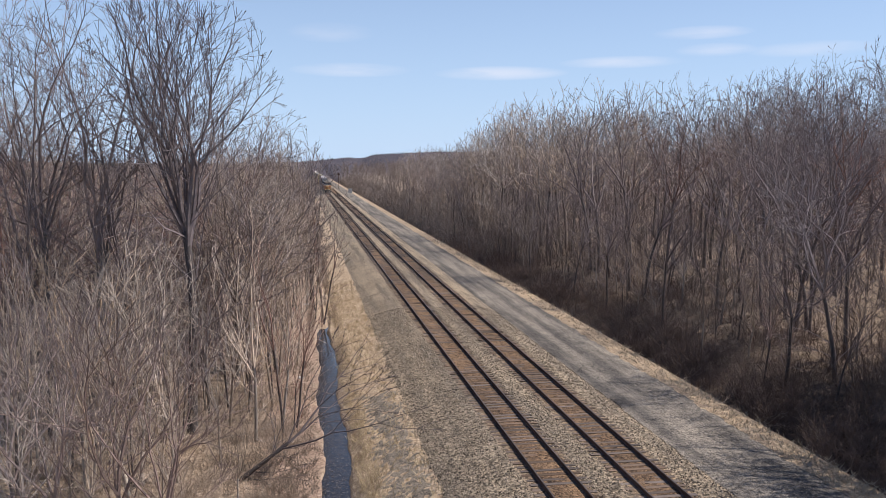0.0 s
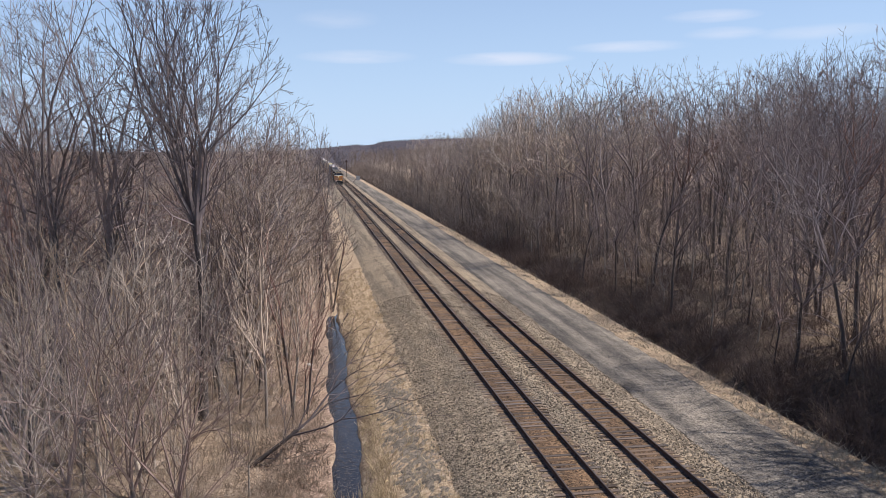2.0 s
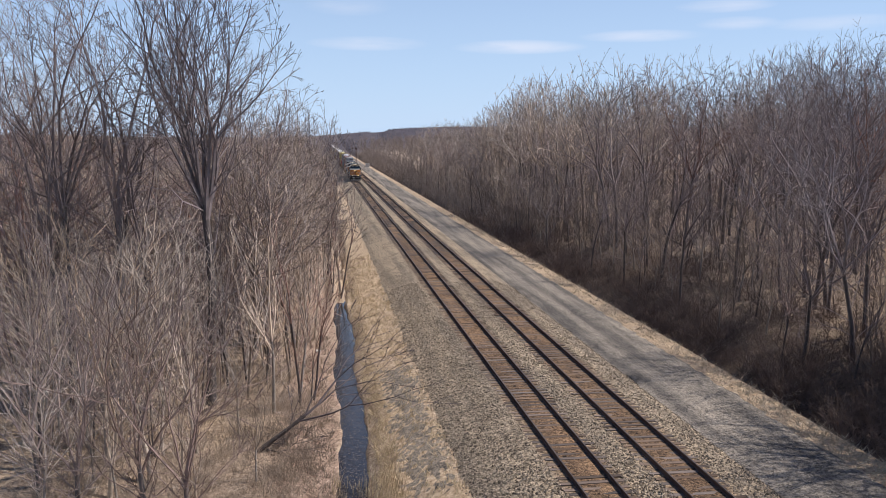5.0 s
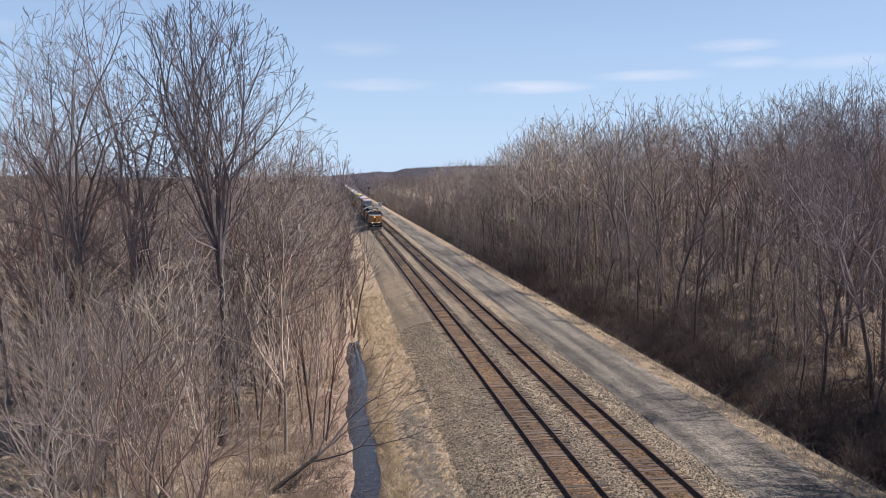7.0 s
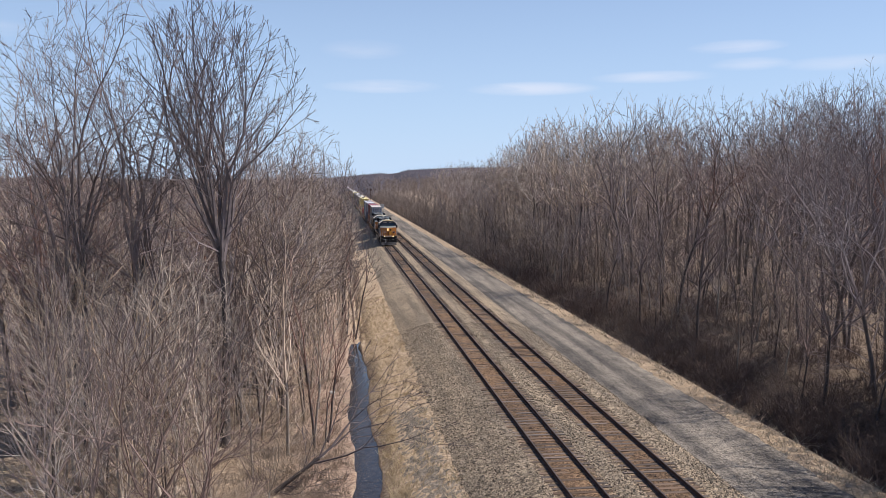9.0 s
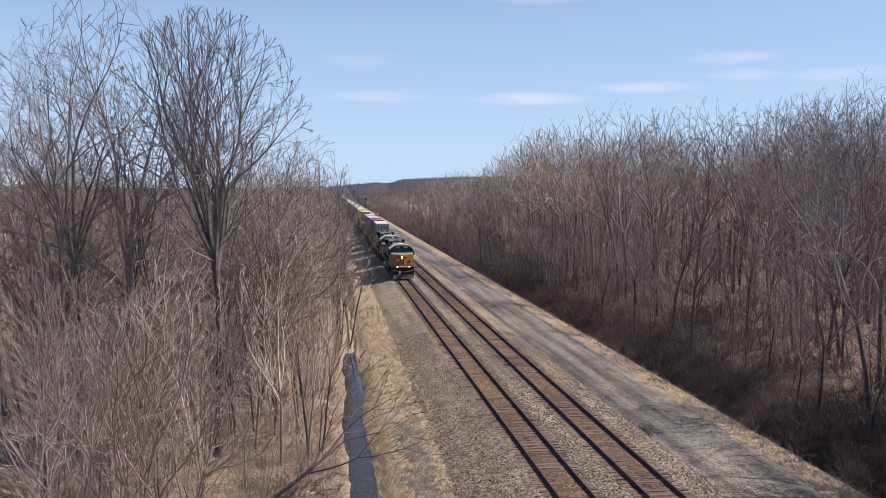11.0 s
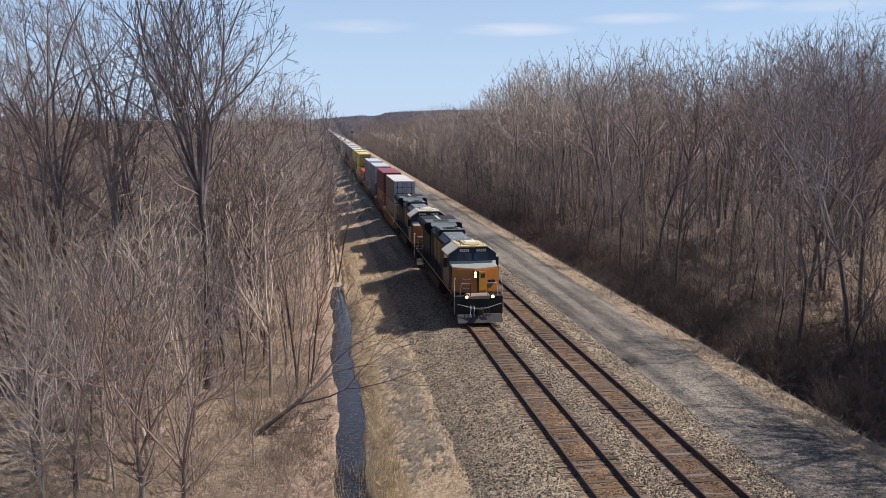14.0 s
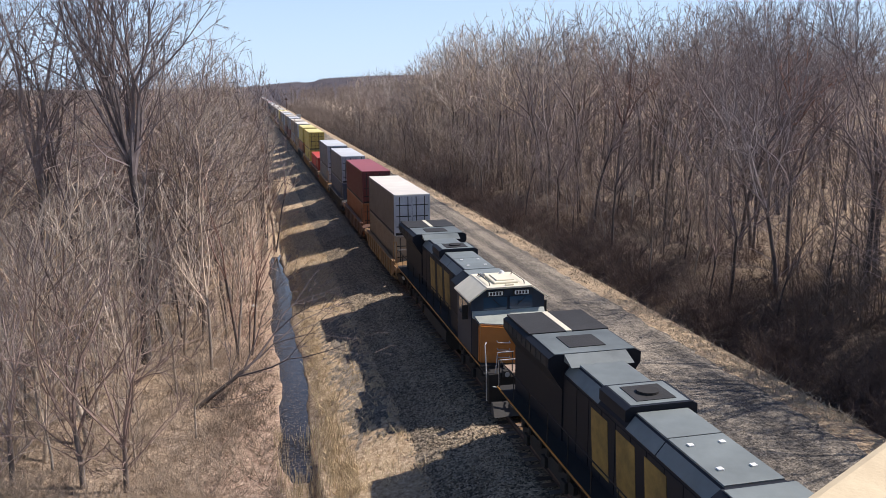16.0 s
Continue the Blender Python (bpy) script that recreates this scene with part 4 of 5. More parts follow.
# ---- dry grass and loose stones ----
def blades(name, places, mat, label, height, lean=0.5, width=0.02):
    rng = random.Random(len(places))
    verts, faces = [], []
    for x, y in places:
        z = float(ground_z(x, y)) - 0.02
        for k in range(4):
            h, a = rng.uniform(*height), rng.uniform(0, 6.283)
            b = Vector((x + rng.gauss(0, 0.12), y + rng.gauss(0, 0.12), z))
            d = Vector((math.cos(a) * lean * rng.random(), math.sin(a) * lean * rng.random(), 1)) * h
            tube([b, b + d], [width, 0], 3, verts, faces)
    ob = new(name, mesh_from(name, verts, faces, [mat]))
    return tagged(ob, label, "grass", kind="stuff")


gr = random.Random(21)
spots, pale_spots, floor_spots = [], [], []
for k in range(7500):
    side = gr.random()
    if side < 0.22:
        y = 28 + 70 * gr.random() ** 1.4
        x = gr.uniform(2.4, 5.6) if y > 52 or gr.random() < 0.35 else gr.uniform(2.3, 3.3)
    elif side < 0.40:
        y = 28 + 120 * gr.random() ** 1.4
        x = gr.gauss(23.3, 0.8)
    elif side < 0.62:
        continue
    else:
        y = 28 + 40 * gr.random() ** 1.3
        x = gr.uniform(-0.34 * y, 0.4)
    (pale_spots if x > 20 else floor_spots if x < 0.4 else spots).append((x, y))
blades("verge_grass", spots, M_STRAW, "dry straw-coloured grass along the verges", (0.12, 0.4), lean=1.3)
blades("bank_grass", pale_spots, M_STRAW_PALE, "pale flattened dead grass beside the road", (0.08, 0.28), lean=1.8)
blades("woodland_grass", floor_spots + [(gr.uniform(-2.5, 0.6), 32 + 30 * gr.random()) for k in range(380)] + [(gr.uniform(29, 48), 42 + 50 * gr.random()) for k in range(900)], M_DEAD, "thin dead brown grass on the woodland floor", (0.15, 0.5), lean=1.6)
blades("reeds", [(gr.uniform(0.3, 3.2), 27.5 + 7.5 * gr.random()) for k in range(150)], M_STRAW, "tall dry reeds at the end of the ditch", (0.5, 1.25), lean=0.35, width=0.014)


def island_material(name, low, high):
    m = material(name, low, high, scale=9, rough=0.95, bump=0.2)
    nt, lk = m.node_tree.nodes, m.node_tree.links
    g = nt.new("ShaderNodeNewGeometry")
    r = nt.new("ShaderNodeValToRGB")
    r.color_ramp.elements[0].color, r.color_ramp.elements[1].color = rgb(low), rgb(high)
    lk.new(g.outputs["Random Per Island"], r.inputs[0])
    lk.new(r.outputs[0], nt["Principled BSDF"].inputs["Base Color"])
    return m


def loose_stones():
    g = np.random.default_rng(8)
    octa = np.array([(1, 0, 0), (-1, 0, 0), (0, 1, 0), (0, -1, 0), (0, 0, 0.8), (0, 0, -0.8)])
    tri = [(0, 2, 4), (2, 1, 4), (1, 3, 4), (3, 0, 4), (2, 0, 5), (1, 2, 5), (3, 1, 5), (0, 3, 5)]
    xs = [5.3, 5.9, 6.8, 8.0, 8.5, 11.6, 12.1, 12.6, 15.6, 16.0, 17.2, 17.7]
    zs = [-1.02, -0.82, -0.61, -0.25, -0.19, -0.19, -0.23, -0.19, -0.19, -0.25, -0.59, -0.82]
    verts, faces = [], []
    for k in range(19000):
        u = g.random()
        x = g.uniform(5.2, 8.9) if u < 0.5 else g.uniform(11.3, 12.9) if u < 0.72 else g.uniform(15.2, 17.6)
        y = 25 + 50 * g.random() ** 1.3
        s = g.uniform(0.028, 0.062)
        v = octa * s * g.uniform(0.65, 1.25, (6, 3))
        a = g.uniform(0, 6.28)
        c, d = np.cos(a), np.sin(a)
        b0 = len(verts)
        z = np.interp(x, xs, zs) + 0.3 * s
        verts += [(float(p[0] * c - p[1] * d + x), float(p[0] * d + p[1] * c + y), float(p[2] + z)) for p in v]
        faces += [(i + b0, j + b0, l + b0) for i, j, l in tri]
    ob = new("ballast_stones", mesh_from("ballast_stones", verts, faces, [island_material("ballast_stone", (0.085, 0.07, 0.053), (0.45, 0.37, 0.272))]))
    tagged(ob, "loose crushed stones of the ballast", "stones", kind="stuff")


loose_stones()


# ---- small things along the line ----
def signal_mast():
    z = float(ground_z(18.3, 435))
    sm = empty("signal_mast", "dark railway signal mast with a target head", "signal", m=pose(18.3, 435, z))
    part("mast", cyl((0, 0, 0), (0, 0, 8.6), 0.11, 10), M_RAIL, sm)
    head = part("signal_head", cyl((0, -0.25, 7.9), (0, -0.1, 7.9), 0.6, 18), M_RAIL, sm)
    for zz in (7.6, 7.9, 8.2):
        part("hood", cyl((0, -0.5, zz), (0, -0.25, zz), 0.13, 10), M_RAIL, head)
    own = pipe([(-0.2, 0.25, 0), (-0.2, 0.25, 8.0)], 0.03)
    own = pipe([(0.2, 0.25, 0), (0.2, 0.25, 8.0)], 0.03, bm=own)
    part("ladder", own, M_RAIL, sm)
    part("base", box(-0.4, 0.4, -0.4, 0.4, -0.2, 0.25, 0.03), M_CONCRETE, sm)
    own = box(-0.9, 0.9, -0.5, 0.5, 0.0, 1.9, 0.04)
    own = box(-1.0, 1.0, -0.6, 0.6, 1.9, 2.0, 0.02, own)
    cabinet = part("case", own, material("pale_case_paint", (0.5, 0.49, 0.46), (0.68, 0.67, 0.63), scale=3, rough=0.6, bump=0), None, "")
    cabinet.name = "signal_cabinet"
    cabinet.matrix_basis = pose(21.3, 384, float(ground_z(21.3, 384)))
    tagged(cabinet, "pale painted equipment cabinet beside the line", "cabinet")


def litter(x, y, size, seed):
    rng = random.Random(seed)
    own = bmesh.new()
    bmesh.ops.create_icosphere(own, subdivisions=2, radius=size)
    for v in own.verts:
        v.co = Vector((v.co.x, v.co.y, v.co.z * 0.5)) * rng.uniform(0.65, 1.2)
    ob = part("plastic_litter", own, M_LITTER)
    ob.matrix_basis = pose(x, y, float(ground_z(x, y)) + size * 0.3)
    tagged(ob, "crumpled white plastic litter on the ground", "litter", "scraps of litter")


M_LITTER = material("white_plastic", (0.62, 0.62, 0.6), (0.82, 0.82, 0.8), scale=8, rough=0.5, bump=0.2)
signal_mast()
for x, y, size in ((-0.4, 57.5, 0.22), (0.2, 88, 0.25), (24.6, 66.5, 0.2), (-0.9, 44, 0.15)):
    litter(x, y, size, int(y))


# ---- the train ----
M_BLUE = plain("loco_dark_blue", (0.012, 0.015, 0.022), rough=0.6, dirt=0.28, scale=1.2, spec=0.2)
M_YELLOW = plain("loco_yellow", (0.44, 0.20, 0.027), rough=0.42, dirt=0.3, scale=1.6)
M_NOSE = plain("loco_nose_yellow", (0.41, 0.145, 0.022), rough=0.4, dirt=0.3, scale=1.6)
M_ROOF = plain("loco_roof_grey", (0.165, 0.19, 0.185), rough=0.5, dirt=0.55, scale=0.9)
M_CREAM = plain("cab_roof_cream", (0.78, 0.72, 0.55), rough=0.5, dirt=0.18, scale=2)
M_ROOFTAN = plain("cab_roof_tan", (0.72, 0.56, 0.29), rough=0.55, dirt=0.35, scale=2.4)
M_DULL_YELLOW = plain("dull_yellow", (0.25, 0.17, 0.045), rough=0.6, dirt=0.8, scale=2.6)
M_GREYP = plain("cab_grey_band", (0.34, 0.37, 0.33), rough=0.5, dirt=0.3)
M_BLACK = plain("running_gear_black", (0.018, 0.017, 0.016), rough=0.8, dirt=0.5)
M_GRILLE = plain("dark_grille", (0.022, 0.022, 0.022), rough=0.75, dirt=0.4, scale=8, bump=0.4)
M_WHEEL = plain("wheel_steel", (0.09, 0.075, 0.065), rough=0.55, metal=0.6)
M_WHITE = plain("white_paint", (0.78, 0.78, 0.76), rough=0.5, dirt=0.15)
M_STEELG = plain("galvanised_grey", (0.42, 0.43, 0.43), rough=0.5, dirt=0.3)
M_SHELF = plain("scuffed_shelf", (0.34, 0.26, 0.20), rough=0.6, dirt=0.5)
M_PLOW = plain("plow_steel", (0.07, 0.066, 0.062), rough=0.6, dirt=0.5)
M_CABBLUE = plain("cab_front_blue", (0.022, 0.034, 0.055), rough=0.4, dirt=0.3, spec=0.25)
M_LAMP = glowing("lit_lamp", (1.0, 0.62, 0.22), 4.5)
# blue base colour stands in for the sky the glass reflects
M_GLASS = bpy.data.materials.new("cab_glass")
M_GLASS.use_nodes = True
gb = M_GLASS.node_tree.nodes["Principled BSDF"]
gb.inputs["Base Color"].default_value = (0.03, 0.06, 0.10, 1)
gb.inputs["Roughness"].default_value, gb.inputs["Specular IOR Level"].default_value = 0.06, 0.8


def wheelset(parent, y, r=0.52, name="wheel"):
    for s in (-1, 1):
        bm = cyl((s * 0.68, y, r), (s * 0.82, y, r), r, 24)
        bm = cyl((s * 0.82, y, r), (s * 0.88, y, r), r * 0.35, 12, bm)
        bm = cyl((s * 0.66, y, r), (s * 0.69, y, r), r + 0.028, 24, bm)
        part(name, bm, M_WHEEL, parent)
    part("axle", cyl((-0.68, y, r), (0.68, y, r), 0.09, 10), M_BLACK, parent)


def sideframe(y0, y1, s, z=0.62, axles=()):
    bm = prism([(y0, z - 0.1), (y0 + 0.25, z - 0.22), (y1 - 0.25, z - 0.22), (y1, z - 0.1), (y1, z + 0.18), (y1 - 0.6, z + 0.3), (y0 + 0.6, z + 0.3), (y0, z + 0.18)], s * 0.98, s * 1.12, axis="x")
    for a in axles:
        bm = box(min(s * 1.1, s * 1.24), max(s * 1.1, s * 1.24), a - 0.2, a + 0.2, 0.34, 0.72, 0.03, bm)
        bm = cyl((s * 1.17, a - 0.35, z + 0.25), (s * 1.17, a - 0.35, z + 0.55), 0.1, 8, bm)
        bm = cyl((s * 1.17, a + 0.35, z + 0.25), (s * 1.17, a + 0.35, z + 0.55), 0.1, 8, bm)
    return bm


def locomotive():
    """Six-axle diesel with a wide cab; its front is at y 0, the rail head at z 0."""
    lo = empty("locomotive", "dark blue and yellow diesel locomotive with cream cab roof", "locomotive", "pair of locomotives")
    # frame and deck
    part("frame", box(-1.3, 1.3, 1.0, 21.6, 1.18, 1.55, 0.03), M_BLACK, lo)
    part("walkway", box(-1.56, 1.56, 1.7, 21.75, 1.55, 1.64, 0.01), M_BLACK, lo)
    for s in (-1, 1):
        x0, x1 = sorted((s * 1.565, s * 1.59))
        part("side_stripe", box(x0, x1, 1.8, 21.7, 1.6, 1.655, 0.004), M_YELLOW, lo, "thin yellow stripe along the sill")
    part("fuel_tank", prism([(-1.45, 1.2), (-1.5, 0.75), (-1.2, 0.33), (1.2, 0.33), (1.5, 0.75), (1.45, 1.2)], 8.4, 13.6), M_BLACK, lo)
    # trucks
    for y in (4.6, 17.7):
        tr = part("truck", box(-0.75, 0.75, y - 2.3, y + 2.3, 0.75, 1.15, 0.05), M_BLACK, lo)
        for s in (-1, 1):
            part("side_frame", sideframe(y - 2.5, y + 2.5, s, axles=(y - 1.85, y, y + 1.85)), M_BLACK, tr)
        for a in (-1.85, 0, 1.85):
            wheelset(tr, y + a)
    # front end
    part("snow_plow", prism([(0.3, 0.1), (0.78, 0.1), (0.85, 0.55), (0.6, 0.55)], -1.4, 1.4, axis="x"), M_PLOW, lo, "grey steel snow plow")
    part("pilot", box(-1.5, 1.5, 0.8, 1.15, 0.5, 1.6, 0.03), M_BLACK, lo)
    part("anticlimber", prism([(0.72, 1.46), (1.6, 1.3), (1.6, 1.66), (0.72, 1.62)], -0.7, 0.7, axis="x"), M_SHELF, lo, "scuffed pale anticlimber shelf")
    bm = box(-0.16, 0.16, 0.05, 0.9, 0.75, 1.02, 0.04)
    bm = box(-0.24, 0.1, -0.05, 0.3, 0.68, 1.08, 0.05, bm)
    part("coupler", bm, M_BLACK, lo)
    part("rear_coupler", box(-0.2, 0.2, 21.6, 22.3, 0.7, 1.05, 0.05), M_BLACK, lo)
    for x in (-0.55, -0.35, 0.35, 0.55):
        part("air_hose", pipe([(x, 0.75, 1.05), (x * 1.05, 0.5, 0.85), (x * 1.15, 0.42, 0.6), (x * 1.0, 0.4, 0.42)], 0.028), M_STEELG if x < 0 else M_BLACK, lo)
    part("cut_bar", pipe([(-1.4, 0.6, 1.2), (-0.4, 0.45, 0.95), (0.4, 0.45, 0.95), (1.4, 0.6, 1.2)], 0.02), M_STEELG, lo)
    for s in (-1, 1):
        bm = bmesh.new()
        for k in range(4):
            a, b = sorted((s * 1.05, s * 1.52))
            box(a, b, 0.95 + 0.12 * k, 1.25 + 0.12 * k, 0.42 + 0.33 * k, 0.46 + 0.33 * k, 0, bm)
        box(min(s * 1.03, s * 1.06), max(s * 1.03, s * 1.06), 0.9, 1.7, 0.4, 1.55, 0, bm)
        part("steps", bm, M_BLACK, lo)
        part("step_rail", pipe([(s * 1.54, 0.95, 0.55), (s * 1.54, 1.0, 1.7), (s * 1.5, 1.35, 2.6), (s * 1.38, 1.6, 2.62)], 0.024), M_STEELG, lo, "pale grab rail")
        part("step_rail", pipe([(s * 1.2, 0.85, 0.55), (s * 1.2, 0.88, 1.7), (s * 1.12, 0.9, 2.4), (s * 0.5, 0.85, 2.42)], 0.024), M_STEELG, lo, "pale grab rail")
        part("front_post", cyl((s * 0.55, 0.85, 1.6), (s * 0.55, 0.85, 2.42), 0.022, 6), M_BLACK, lo)
        d = part("ditch_light", box(s * 0.82 - 0.15, s * 0.82 + 0.15, 0.62, 0.9, 1.46, 1.74, 0.03), M_BLACK, lo)
        part("lamp_lens", cyl((s * 0.82, 0.59, 1.60), (s * 0.82, 0.63, 1.60), 0.095, 14), M_LAMP, d, "lit ditch lamp")
        part("rear_rail", pipe([(s * 1.5, 21.7, 1.6), (s * 1.5, 21.75, 2.6), (s * 0.7, 21.75, 2.6)], 0.022), M_STEELG, lo)
    # nose: blunt centre, slanting cheeks, top sloping up to the windscreen
    own = bmesh.new()
    plan = [(-1.52, 3.3), (-1.52, 2.1), (-0.12, 1.62), (0.12, 1.62), (1.52, 2.1), (1.52, 3.3)]
    low = [own.verts.new((x, y, 1.62)) for x, y in plan]
    top = [own.verts.new((x * 0.985, y + 0.12, 3.12 + (y - 1.62) * 0.10)) for x, y in plan]
    own.faces.new(low)
    own.faces.new(top[::-1])
    for i in range(6):
        j = (i + 1) % 6
        own.faces.new((low[j], low[i], top[i], top[j]))
    bmesh.ops.recalc_face_normals(own, faces=own.faces[:])
    bmesh.ops.bevel(own, geom=own.edges[:], offset=0.06, segments=2, affect="EDGES")
    nose = part("nose", own, M_NOSE, lo, "orange-yellow wide nose")
    own = bmesh.new()
    plan = [(-1.46, 3.35), (-1.46, 2.3), (-0.1, 1.84), (0.1, 1.84), (1.46, 2.3), (1.46, 3.35)]
    own.faces.new([own.verts.new((x, y, 3.16 + (y - 1.74) * 0.10)) for x, y in plan])
    r = bmesh.ops.extrude_face_region(own, geom=own.faces[:])
    for v in r["geom"]:
        if isinstance(v, bmesh.types.BMVert):
            v.co.z -= 0.09
    bmesh.ops.recalc_face_normals(own, faces=own.faces[:])
    part("nose_top", own, M_GREYP, nose, "grey sloping top of the nose")
    door = part("nose_door", prism([(0.14, 1.58), (0.66, 1.76), (0.66, 1.9), (0.14, 1.9)], 1.8, 3.0, axis="z"), M_YELLOW, nose)
    part("door_window", prism([(0.24, 1.605), (0.52, 1.70), (0.52, 1.8), (0.24, 1.8)], 2.6, 2.88, axis="z"), M_BLACK, door)
    part("centre_post", box(0.0, 0.12, 1.56, 1.66, 1.7, 3.04, 0.02), M_BLACK, nose)
    hl = part("headlight", box(-0.24, 0.0, 1.52, 1.7, 2.6, 3.06, 0.02), M_BLACK, lo)
    for z in (2.72, 2.94):
        part("lamp_lens", cyl((-0.12, 1.49, z), (-0.12, 1.53, z), 0.09, 14), M_LAMP, hl, "lit headlamp")
    for z in (1.95, 2.25, 2.55):
        part("rung", pipe([(-0.85, 1.95, z), (-0.85, 1.79, z - 0.03), (-0.4, 1.63, z - 0.03), (-0.4, 1.8, z)], 0.018), M_STEELG, nose)
    part("nose_emblem", box(0.78, 1.2, 1.83, 1.95, 2.2, 2.42, 0.0), M_BLUE, nose).matrix_basis = Matrix.Translation((0.99, 1.9, 0)) @ Matrix.Rotation(radians(19), 4, "Z") @ Matrix.Translation((-0.99, -1.9, 0))
    for x0, x1 in ((-1.532, -1.5), (1.5, 1.532)):
        part("nose_side", box(x0, x1, 2.32, 3.3, 1.66, 3.2, 0.008), M_BLUE, nose, "dark blue side of the nose")
    part("brow", prism([(2.95, 3.1), (3.25, 3.44), (3.5, 3.44), (3.5, 3.1)], -1.52, 1.52, axis="x"), M_GREYP, lo, "grey band below the windscreen")
    # cab
    cab = part("cab", prism([(-1.55, 1.64), (1.55, 1.64), (1.55, 3.95), (0.95, 4.38), (-0.95, 4.38), (-1.55, 3.95)], 3.3, 5.7), M_CABBLUE, lo)
    for s in (-1, 1):
        a, b = sorted((s * 0.06, s * 1.36))
        own = bmesh.new()
        q = [own.verts.new(c) for c in ((a, 3.24 if s > 0 else 3.32, 3.42), (b, 3.32 if s > 0 else 3.24, 3.42), (b, 3.32 if s > 0 else 3.24, 3.98), (a, 3.24 if s > 0 else 3.32, 3.98))]
        own.faces.new(q)
        r = bmesh.ops.extrude_face_region(own, geom=own.faces[:])
        for v in r["geom"]:
            if isinstance(v, bmesh.types.BMVert):
                v.co.y += 0.1
        bmesh.ops.recalc_face_normals(own, faces=own.faces[:])
        part("windscreen", own, M_GLASS, cab)
        xs = sorted((s * 1.55, s * 1.57))
        part("side_window", box(xs[0], xs[1], 3.9, 4.6, 2.95, 3.65, 0.0), M_GLASS, cab)
        part("side_window", box(xs[0], xs[1], 4.7, 5.3, 2.95, 3.65, 0.0), M_GLASS, cab)
        xs = sorted((s * 1.57, s * 1.82))
        part("mirror", box(xs[0], xs[1], 3.75, 3.8, 3.0, 3.6, 0.01), M_BLACK, cab)
        nb = part("number_board", box(s * 0.55 - 0.34, s * 0.55 + 0.34, 3.2, 3.28, 4.03, 4.25, 0.01), M_BLACK, cab)
        part("plate", box(s * 0.55 - 0.3, s * 0.55 + 0.3, 3.19, 3.2, 4.06, 4.22, 0.0), M_WHITE, nb, "white board with dark bars")
        for k in range(4):
            part("bar", box(s * 0.55 - 0.24 + 0.13 * k, s * 0.55 - 0.16 + 0.13 * k, 3.184, 3.189, 4.08, 4.2, 0.0), M_BLACK, nb)
        part("wiper", cyl((s * 0.7, 3.2, 3.95), (s * 0.35, 3.2, 3.6), 0.012, 5), M_BLACK, cab)
        a, b = (0.95, 1.68) if s > 0 else (-1.68, -0.95)
        zs = ((a, 4.42), (b, 3.9), (b, 3.84), (a, 4.34)) if s > 0 else ((b, 4.42), (a, 3.9), (a, 3.84), (b, 4.34))
        part("roof_side", prism(zs, 3.12, 5.75), M_CREAM, lo, "cream sloping side of the cab roof")
    part("cab_roof", box(-0.95, 0.95, 3.05, 5.75, 4.36, 4.44, 0.01), M_ROOFTAN, lo, "stained tan-yellow cab roof")
    hatch = part("roof_hatch", box(-0.52, 0.52, 3.55, 5.05, 4.44, 4.53, 0.04), M_ROOFTAN, lo)
    part("hatch_lid", box(-0.36, 0.4, 3.75, 4.9, 4.53, 4.58, 0.024), M_CREAM, hatch)
    part("roof_vent", box(-0.12, 0.22, 3.2, 3.34, 4.44, 4.5, 0.015), M_ROOFTAN, lo)
    for x in (-0.75, 0.72):
        part("roof_rail", pipe([(x, 3.4, 4.44), (x, 3.5, 4.56), (x, 5.2, 4.56), (x, 5.3, 4.44)], 0.02), M_GRILLE, lo)
    part("antenna_dome", cyl((0.3, 5.3, 4.44), (0.3, 5.3, 4.6), 0.16, 12, r2=0.08), M_WHITE, lo)
    part("horn", cyl((-0.6, 5.4, 4.52), (-0.6, 5.0, 4.52), 0.04, 8, r2=0.09), M_STEELG, lo)
    # long hood
    hood = part("hood", prism([(-1.0, 1.64), (1.0, 1.64), (1.0, 3.85), (0.72, 4.2), (-0.72, 4.2), (-1.0, 3.85)], 7.6, 16.4), M_BLUE, lo)
    part("control_cabinet", prism([(-1.42, 1.64), (1.42, 1.64), (1.42, 3.8), (0.85, 4.22), (-0.85, 4.22), (-1.42, 3.8)], 5.7, 7.6), M_BLUE, lo)
    part("roof_panel", box(-0.84, 0.84, 5.85, 7.5, 4.215, 4.255, 0.008), M_ROOF, lo)
    for y0, y1 in ((7.7, 10.2), (10.25, 11.9), (13.7, 16.3)):
        part("roof_panel", box(-0.71, 0.71, y0, y1, 4.195, 4.24, 0.008), M_ROOF, lo, "blue-grey hood roof panel")
        for s in (-1, 1):
            own = prism([(s * 0.715, 4.205), (s * 1.01, 3.845), (s * 1.0, 3.83), (s * 0.70, 4.19)], y0, y1)
            part("roof_chamfer", own, M_ROOF, lo)
    for x, y in ((-0.45, 6.2), (0.45, 6.2), (-0.4, 8.4), (0.4, 8.4), (-0.4, 9.7), (0.4, 9.7)):
        part("lifting_lug", box(x - 0.07, x + 0.07, y - 0.07, y + 0.07, 4.24, 4.28, 0.01), M_WHITE, lo)
    stack = part("exhaust_housing", prism([(-1.0, 4.0), (1.0, 4.0), (1.0, 4.3), (0.85, 4.38), (-0.85, 4.38), (-1.0, 4.3)], 11.95, 13.65), M_BLUE, lo)
    part("exhaust_opening", box(-0.55, 0.55, 12.25, 13.35, 4.385, 4.41, 0.0), M_GRILLE, stack)
    part("stack_deck", box(-0.8, 0.8, 12.05, 13.55, 4.372, 4.39, 0.0), M_ROOF, stack)
